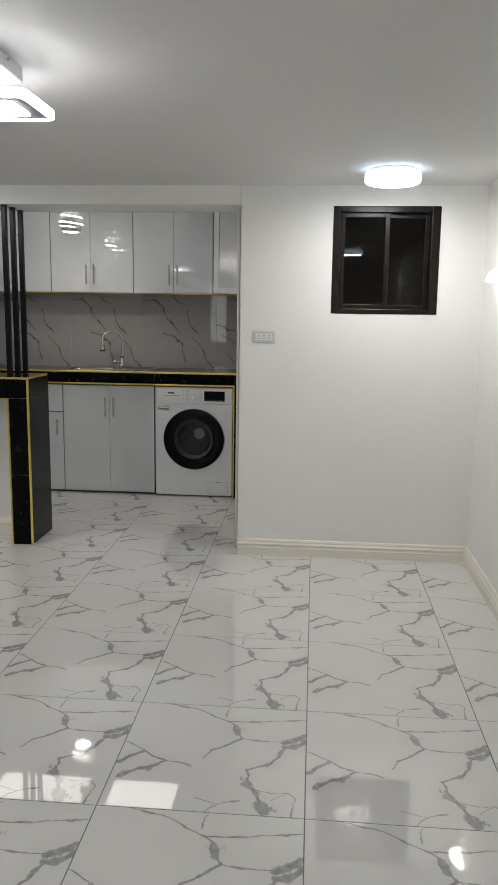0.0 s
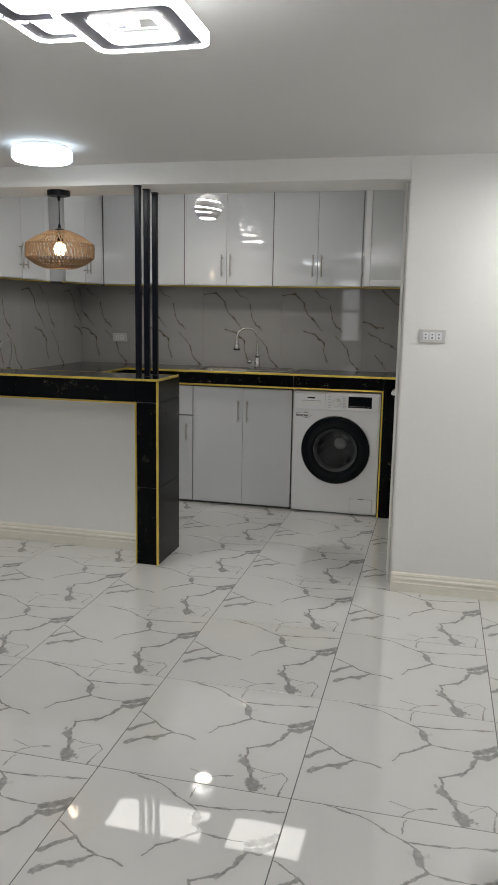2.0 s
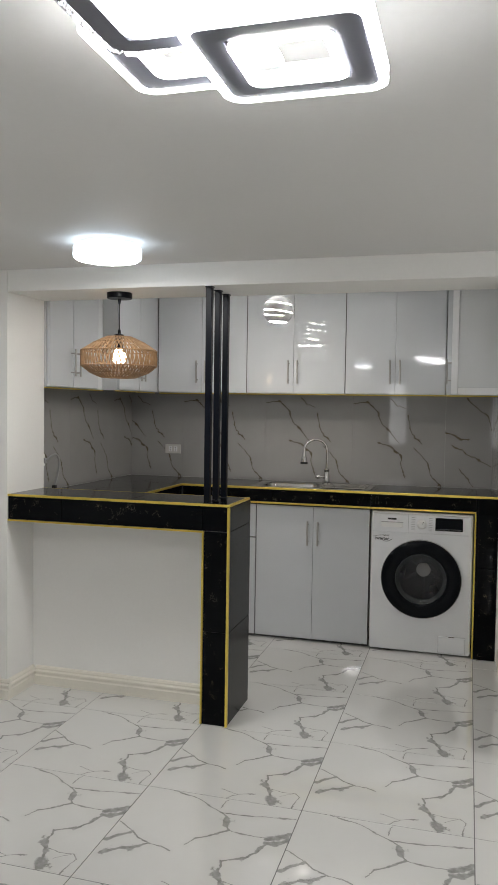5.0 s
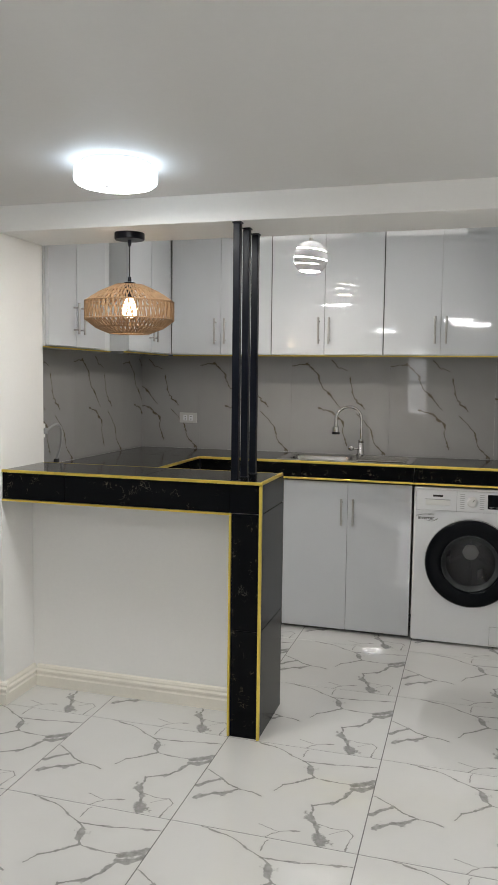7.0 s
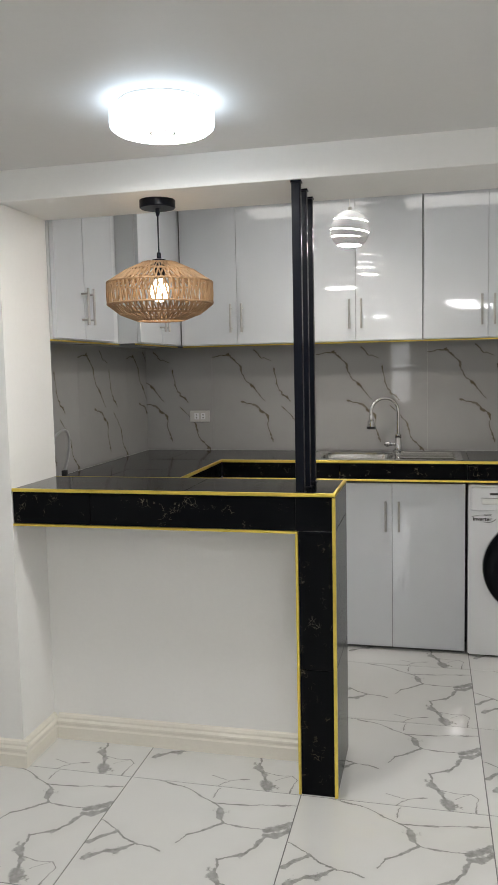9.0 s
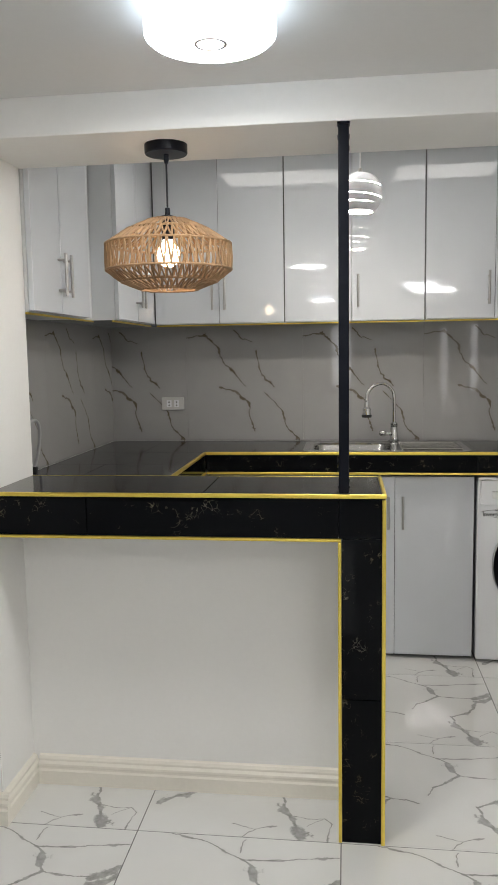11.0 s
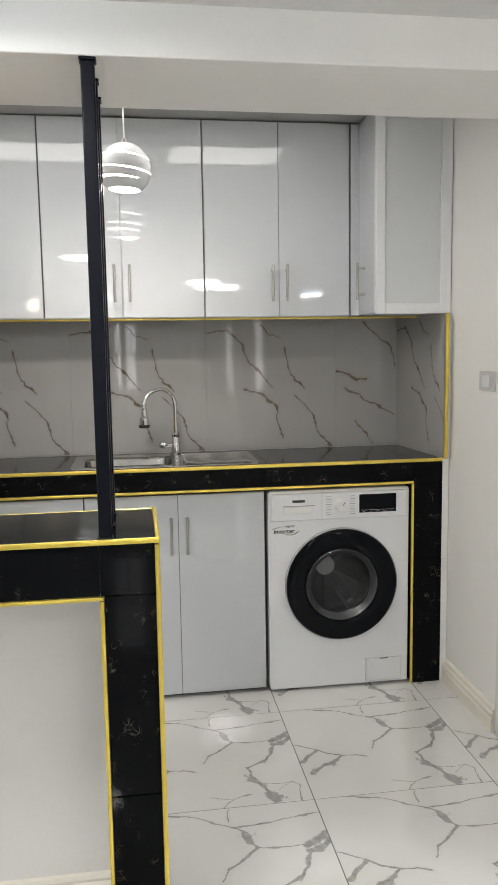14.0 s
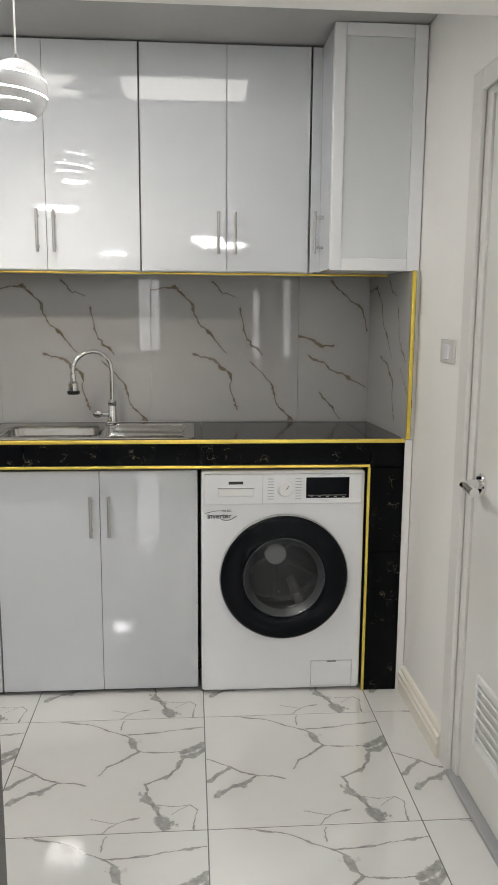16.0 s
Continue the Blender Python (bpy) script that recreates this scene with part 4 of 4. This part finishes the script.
vt = part("vent_frame", box(box(box(boxm(KE - 0.004, KE + 0.007, 4.915, 4.937, 0.195, 0.405, 0.002), KE - 0.004, KE + 0.007, 4.60, 4.62, 0.195, 0.405, 0.002), KE - 0.004, KE + 0.007, 4.6205, 4.9145, 0.195, 0.213, 0.002), KE - 0.004, KE + 0.007, 4.6205, 4.9145, 0.387, 0.405, 0.002), M_WHITE2, dn)
for k in range(6):
    bm = boxm(-0.0025, 0.0025, 4.621, 4.914, -0.016, 0.016)
    bm.transform(Matrix.Translation((KE + 0.0, 0, 0.232 + k * 0.0275)) @ pose(0, 0, 0, 0, -40, 0))
    part("slat", bm, M_WHITE2, vt)
hx, hy, hz = KE + 0.006, 4.992, 0.936
hd = part("door_handle", lathe(bmesh.new(), (hx, hy, hz), [(0.0, 0.010), (0.026, 0.010), (0.030, 0.006), (0.030, 0.0), (0.0, 0.0)], 28, "x"), M_CHROME, dn, "chrome lever handle")
part("lever", tube(bmesh.new(), [(hx - 0.008, hy, hz), (hx - 0.05, hy, hz), (hx - 0.055, hy - 0.01, hz), (hx - 0.056, hy - 0.05, hz), (hx - 0.056, hy - 0.09, hz - 0.004)], 0.0135, 14), M_CHROME, hd)


# ---- lamps ----
def round_lamp(x, y, label):
    l = thing("ceiling_lamp", (x, y, ZC), label, "ceiling lamp", "round ceiling lamps")
    part("base", lathe(bmesh.new(), (x, y, ZC), [(0.0, 0.0), (0.1120, 0.0), (0.1150, -0.003), (0.1150, -0.0165), (0.0, -0.0165)], 56), M_WHITE2, l)
    part("rim", lathe(bmesh.new(), (x, y, ZC), [(0.0, -0.0170), (0.1290, -0.0170), (0.1342, -0.0222), (0.1342, -0.0530), (0.1307, -0.0600), (0.1256, -0.0642), (0.0, -0.0642)], 64), M_RIM, l, "glowing white drum rim")
    part("diffuser", lathe(bmesh.new(), (x, y, ZC), [(0.1256, -0.0647), (0.1101, -0.0694), (0.03, -0.0719), (0.0, -0.0719)], 64, caps=False), M_LAMP, l, "bright white diffuser face")
    # fine flutes round the lower edge
    bm = bmesh.new()
    for k in range(96):
        a = 2 * math.pi * k / 96
        c, s_ = math.cos(a), math.sin(a)
        tube(bm, [(x + 0.1338 * c, y + 0.1338 * s_, ZC - 0.046), (x + 0.1325 * c, y + 0.1325 * s_, ZC - 0.0585), (x + 0.122 * c, y + 0.122 * s_, ZC - 0.0665)], 0.0016, 4)
    tagged(part("fluted_edge", bm, M_RIM, l), kind="stuff")
    bm = lathe(bmesh.new(), (x, y, ZC - 0.0719), [(0.0267, 0.0), (0.0344, 0.0), (0.0344, -0.0031), (0.0267, -0.0031), (0.0267, 0.0)], 36)
    part("ring", bm, M_GREYP, l, "grey ring round the centre cap")
    # The cap borrows the rim's glow so that it reads white from below.
    part("cap", lathe(bmesh.new(), (x, y, ZC - 0.0719), [(0.0, 0.0), (0.0241, 0.0), (0.0241, -0.0022), (0.010, -0.0035), (0.0, -0.0035)], 28), M_RIM, l)


round_lamp(-2.156, 3.82, "round white drum ceiling lamp, switched on")
round_lamp(0.245, 3.82, "round white drum ceiling lamp, switched on")
# Unseen rear pair: positions guessed, added for more light on the north walls.
round_lamp(-2.156, 0.2, "round white drum ceiling lamp, switched on")
round_lamp(0.245, 0.2, "round white drum ceiling lamp, switched on")

# half-dome light on the east wall
s = thing("wall_light", (XE, 3.865, 1.56), "small white half-dome wall light", "wall light")
bm = bmesh.new()
bmesh.ops.create_uvsphere(bm, u_segments=24, v_segments=14, radius=0.07, matrix=Matrix.Translation((XE - 0.006, 3.865, 1.575)))
bmesh.ops.bisect_plane(bm, geom=bm.verts[:] + bm.edges[:] + bm.faces[:], plane_co=(XE - 0.006, 0, 0), plane_no=(1, 0, 0), clear_outer=True)
bmesh.ops.bisect_plane(bm, geom=bm.verts[:] + bm.edges[:] + bm.faces[:], plane_co=(0, 0, 1.575), plane_no=(0, 0, -1), clear_outer=True)
part("shade", bm, M_SCONCE, s)
part("back_plate", boxm(XE - 0.006, XE, 3.795, 3.935, 1.570, 1.648, 0.002), M_WHITE2, s)

# woven pendant over the bar
px, py = -2.392, 4.425
rp = thing("pendant_lamp", (px, py, ZO), "woven paper-rope pendant lamp over the bar, switched on", "pendant lamp")
part("canopy", lathe(bmesh.new(), (px, py, ZO), [(0.0, 0.0), (0.061, 0.0), (0.061, -0.024), (0.058, -0.027), (0.0, -0.027)], 40), M_POST, rp)
part("cord", tube(bmesh.new(), [(px, py, ZO - 0.026), (px, py, 1.815)], 0.0028, 8), M_POST, rp)
part("cord_grip", lathe(bmesh.new(), (px, py, ZO - 0.052), [(0.0, 0.0), (0.005, 0.0), (0.008, 0.012), (0.008, 0.025), (0.0, 0.025)], 16), M_POST, rp)
part("socket", lathe(bmesh.new(), (px, py, 1.730), [(0.0, 0.0), (0.019, 0.0), (0.019, 0.05), (0.024, 0.052), (0.024, 0.066), (0.008, 0.070), (0.007, 0.090), (0.0, 0.092)], 24), M_POST, rp)
part("bulb", lathe(bmesh.new(), (px, py, 1.652), [(0.0, 0.0), (0.016, 0.004), (0.030, 0.018), (0.034, 0.036), (0.028, 0.056), (0.016, 0.072), (0.014, 0.080), (0.0, 0.080)], 28), M_BULB, rp, "glowing warm bulb")
rng = random.Random(5)
TIERS = [(0.060, 1.784, 0.120, 1.757), (0.120, 1.757, 0.181, 1.717), (0.181, 1.717, 0.181, 1.645), (0.181, 1.645, 0.138, 1.612), (0.138, 1.612, 0.082, 1.590)]
rings = sorted({(a, b) for a, b, c, d in TIERS} | {(c, d) for a, b, c, d in TIERS}, key=lambda q: -q[1])
for r, z in rings:
    bm = bmesh.new()
    n = 56
    loop = [(px + r * math.cos(2 * math.pi * k / n), py + r * math.sin(2 * math.pi * k / n), z + rng.uniform(-0.0008, 0.0008)) for k in range(n)]
    tube(bm, loop + [loop[0], loop[1]], 0.0034, 7, False)
    part("hoop", bm, M_CANE, rp)
for r0, z0, r1, z1 in TIERS:
    bm = bmesh.new()
    n = int(2 * math.pi * max(r0, r1) / 0.0105)
    for k in range(n):
        a = 2 * math.pi * (k + rng.uniform(-0.2, 0.2)) / n
        lean = (0.085 if k % 2 else -0.05) + rng.uniform(-0.03, 0.03)
        mid = rng.uniform(-0.002, 0.002)
        pts = []
        for f in (0.0, 0.5, 1.0):
            rr = r0 + (r1 - r0) * f + (mid if f == 0.5 else 0)
            aa = a + lean * (f - 0.5)
            pts.append((px + rr * math.cos(aa), py + rr * math.sin(aa), z0 + (z1 - z0) * f))
        tube(bm, pts, rng.uniform(0.0023, 0.0034), 5)
    tagged(part("weave", bm, M_CANE, rp, "tan twisted paper rope"), kind="stuff")

# recessed panels in the kitchen ceiling, behind the beam
for a, b in ((-2.55, -1.80), (-1.64, -1.08)):
    l = thing("ceiling_panel_light", ((a + b) / 2, 5.325, KC), "recessed rectangular light panel in the kitchen ceiling", "ceiling light", "kitchen light panels")
    y0, y1 = 5.14, 5.51
    part("frame", box(box(box(boxm(a, a + 0.02, y0, y1, KC - 0.012, KC, 0.002), b - 0.02, b, y0, y1, KC - 0.012, KC, 0.002), a + 0.0205, b - 0.0205, y0, y0 + 0.02, KC - 0.012, KC, 0.002), a + 0.0205, b - 0.0205, y1 - 0.02, y1, KC - 0.012, KC, 0.002), M_WHITE2, l)
    part("diffuser", boxm(a + 0.0205, b - 0.0205, y0 + 0.0205, y1 - 0.0205, KC - 0.006, KC - 0.001), M_PANEL, l, "evenly glowing white panel")

# white ball pendant in the kitchen
qx, qy, qz, R = -1.828, 5.335, 2.015, 0.086
bp = thing("pendant_lamp", (qx, qy, KC), "white striped globe pendant lamp in the kitchen, switched on", "pendant lamp")
part("canopy", lathe(bmesh.new(), (qx, qy, KC), [(0.0, 0.0), (0.045, 0.0), (0.045, -0.015), (0.0, -0.018)], 28), M_WHITE2, bp)
part("cord", tube(bmesh.new(), [(qx, qy, KC - 0.016), (qx, qy, qz + R + 0.01)], 0.0025, 8), M_WHITE2, bp)
part("cap", lathe(bmesh.new(), (qx, qy, qz + R - 0.006), [(0.0, 0.02), (0.008, 0.018), (0.009, 0.0), (0.0, 0.0)], 16), M_STEEL, bp)


def zone(z0, z1, r=R, thick=0.003, n=8):
    prof = []
    for k in range(n + 1):
        z = z0 + (z1 - z0) * k / n
        prof.append((math.sqrt(max(1e-8, r * r - z * z)), z))
    rin = r - thick
    for k in range(n, -1, -1):
        z = z0 + (z1 - z0) * k / n
        prof.append((math.sqrt(max(1e-8, rin * rin - min(z * z, rin * rin * 0.999))), z))
    prof.append(prof[0])
    return prof


for z0, z1 in ((0.0395, 0.0858), (-0.0055, 0.0365), (-0.0335, -0.0095), (-0.066, -0.0375)):
    bm = bmesh.new()
    lathe(bm, (0, 0, 0), zone(z0, z1), 48)
    bm.transform(Matrix.Translation((qx, qy, qz)) @ pose(0, 0, 0, 0, 7 if z0 > -0.04 else 3, 0))
    part("shade_band", bm, M_WHITE, bp)
part("inner_globe", lathe(bmesh.new(), (qx, qy, qz), [(0.0, 0.07), (0.04, 0.058), (0.066, 0.03), (0.074, 0.0), (0.066, -0.034), (0.0, -0.05)], 32), M_GLOBE, bp, "glowing inner globe")
part("bulb", lathe(bmesh.new(), (qx, qy, qz), [(0.0, -0.051), (0.054, -0.051), (0.052, -0.064), (0.03, -0.070), (0.0, -0.071)], 32), M_PEND, bp, "glowing white bulb face")

# chandelier
ch = thing("chandelier", (-1.10, 2.05, ZC), "square LED ceiling chandelier with crystal edge, switched on", "chandelier")
part("ceiling_box", boxm(-1.275, -0.972, 1.90, 2.215, 2.056, ZC, 0.004), M_WHITE, ch, "white metal ceiling box")
part("box_screw", tube(bmesh.new(), [(-0.972, 2.10, 2.085), (-0.966, 2.10, 2.085)], 0.004, 10), M_STEEL, ch)


def square_ring(x0, x1, y0, y1, r, w, z0, z1, n=8):
    bm = bmesh.new()
    a = rounded_rect(bm, x0, x1, y0, y1, r, z0, n)
    b = rounded_rect(bm, x0, x1, y0, y1, r, z1, n)
    ri = max(0.004, r - w)
    c = rounded_rect(bm, x0 + w, x1 - w, y0 + w, y1 - w, ri, z1, n)
    d = rounded_rect(bm, x0 + w, x1 - w, y0 + w, y1 - w, ri, z0, n)
    for p, q in ((a, b), (b, c), (c, d), (d, a)):
        bridge(bm, p, q)
    return bm


def led_square(x0, x1, y0, y1, z):
    part("outer_strip", square_ring(x0, x1, y0, y1, 0.035, 0.014, z, z + 0.022), M_EDGE, ch, "glowing white edge strip")
    part("ring_plate", square_ring(x0 + 0.0145, x1 - 0.0145, y0 + 0.0145, y1 - 0.0145, 0.024, 0.041, z + 0.002, z + 0.016), M_SLATE, ch, "slate-blue metal ring")
    part("inner_strip", square_ring(x0 + 0.056, x1 - 0.056, y0 + 0.056, y1 - 0.056, 0.022, 0.016, z - 0.001, z + 0.002), M_STRIP, ch, "glowing white inner strip")
    part("strip_back", square_ring(x0 + 0.056, x1 - 0.056, y0 + 0.056, y1 - 0.056, 0.022, 0.016, z + 0.0024, z + 0.018), M_WHITE2, ch)
    # Unseen plate added on top to keep the strips' light off the ceiling.
    part("light_shield", square_ring(x0 + 0.002, x1 - 0.002, y0 + 0.002, y1 - 0.002, 0.033, 0.073, z + 0.0225, z + 0.026), M_WHITE, ch, "unseen white plate added to shield the ceiling")
    for sx in (x0 + 0.10, x1 - 0.10):
        part("support", tube(bmesh.new(), [(sx, (y0 + y1) / 2 - 0.07, z + 0.016), (sx, (y0 + y1) / 2 - 0.07, 2.058)], 0.005, 10), M_WHITE, ch)


led_square(-1.158, -0.890, 1.998, 2.266, 1.962)
led_square(-1.330, -1.065, 2.03, 2.295, 2.004)
x0, x1, y0, y1, z = -1.288, -1.012, 1.815, 2.090, 1.978
part("crystal_carrier", square_ring(x0 + 0.013, x1 - 0.013, y0 + 0.013, y1 - 0.013, 0.034, 0.034, z - 0.002, z + 0.014), M_SLATE, ch, "slate-blue metal ring")
part("inner_strip", square_ring(x0 + 0.048, x1 - 0.048, y0 + 0.048, y1 - 0.048, 0.026, 0.026, z - 0.003, z + 0.0), M_STRIP, ch, "glowing white inner strip")
part("strip_back", square_ring(x0 + 0.048, x1 - 0.048, y0 + 0.048, y1 - 0.048, 0.026, 0.026, z + 0.0004, z + 0.016), M_WHITE2, ch)
part("edge_strip", square_ring(x0 + 0.0115, x1 - 0.0115, y0 + 0.0115, y1 - 0.0115, 0.036, 0.0014, z + 0.004, z + 0.024), M_EDGE, ch, "light strip behind the crystals")
# The same added plate, blocking upward light from the crystal square.
part("light_shield", square_ring(x0 + 0.013, x1 - 0.013, y0 + 0.013, y1 - 0.013, 0.034, 0.063, z + 0.0245, z + 0.028), M_WHITE, ch, "unseen white plate added to shield the ceiling")
# cut crystals round the edge
bmc = bmesh.new()
box(bmc, -0.0122, 0.0122, -0.0125, -0.001, -0.004, 0.026)
bmesh.ops.bevel(bmc, geom=bmc.edges[:], offset=0.004, segments=1, affect="EDGES")
finish(bmc, False)
mec = bpy.data.meshes.new("crystal")
bmc.to_mesh(mec)
bmc.free()
mec.materials.append(M_CRYSTAL)
tmp = bmesh.new()
loop = [v.co.copy() for v in rounded_rect(tmp, x0 + 0.0105, x1 - 0.0105, y0 + 0.0105, y1 - 0.0105, 0.036, z, 10)]
tmp.free()
loop.append(loop[0].copy())
lens_ = [(b - a).length for a, b in zip(loop, loop[1:])]
total = sum(lens_)
NC = 42
for k in range(NC):
    s = total * k / NC
    i = 0
    while s > lens_[i]:
        s -= lens_[i]
        i += 1
    d = (loop[i + 1] - loop[i]).normalized()
    p = loop[i] + d * s
    ob = new("crystal", mec)
    ob.parent = ch
    # outward side of the anticlockwise loop
    ob.matrix_basis = Matrix.Translation(-ORG[ch]) @ pose(p.x, p.y, p.z, 0, 0, math.degrees(math.atan2(d.y, d.x)))

# ---- floor, last: the tiles lie on a common bed ----
fl = thing("floor", (0, 0, 0), "polished white porcelain floor tiles with grey marble veins", "floor", kind="structure")
part("bed", boxm(XW, XE, YS, KN, -0.06, -0.0012), M_GROUT, fl, "grey grout bed")
T = 0.6
bm = box(bmesh.new(), 0.0016, T - 0.0016, 0.0016, T - 0.0016, -0.010, 0.0, 0.0008, 1)
finish(bm, False)
met = bpy.data.meshes.new("floor_tile")
bm.to_mesh(met)
bm.free()
met.materials.append(M_TILE)
for i in range(-5, 4):
    for j in range(-13, 3):
        ob = new("tile", met)
        ob.parent = fl
        ob.location = (-1.3 + T * i, 4.88 + T * j, 0)
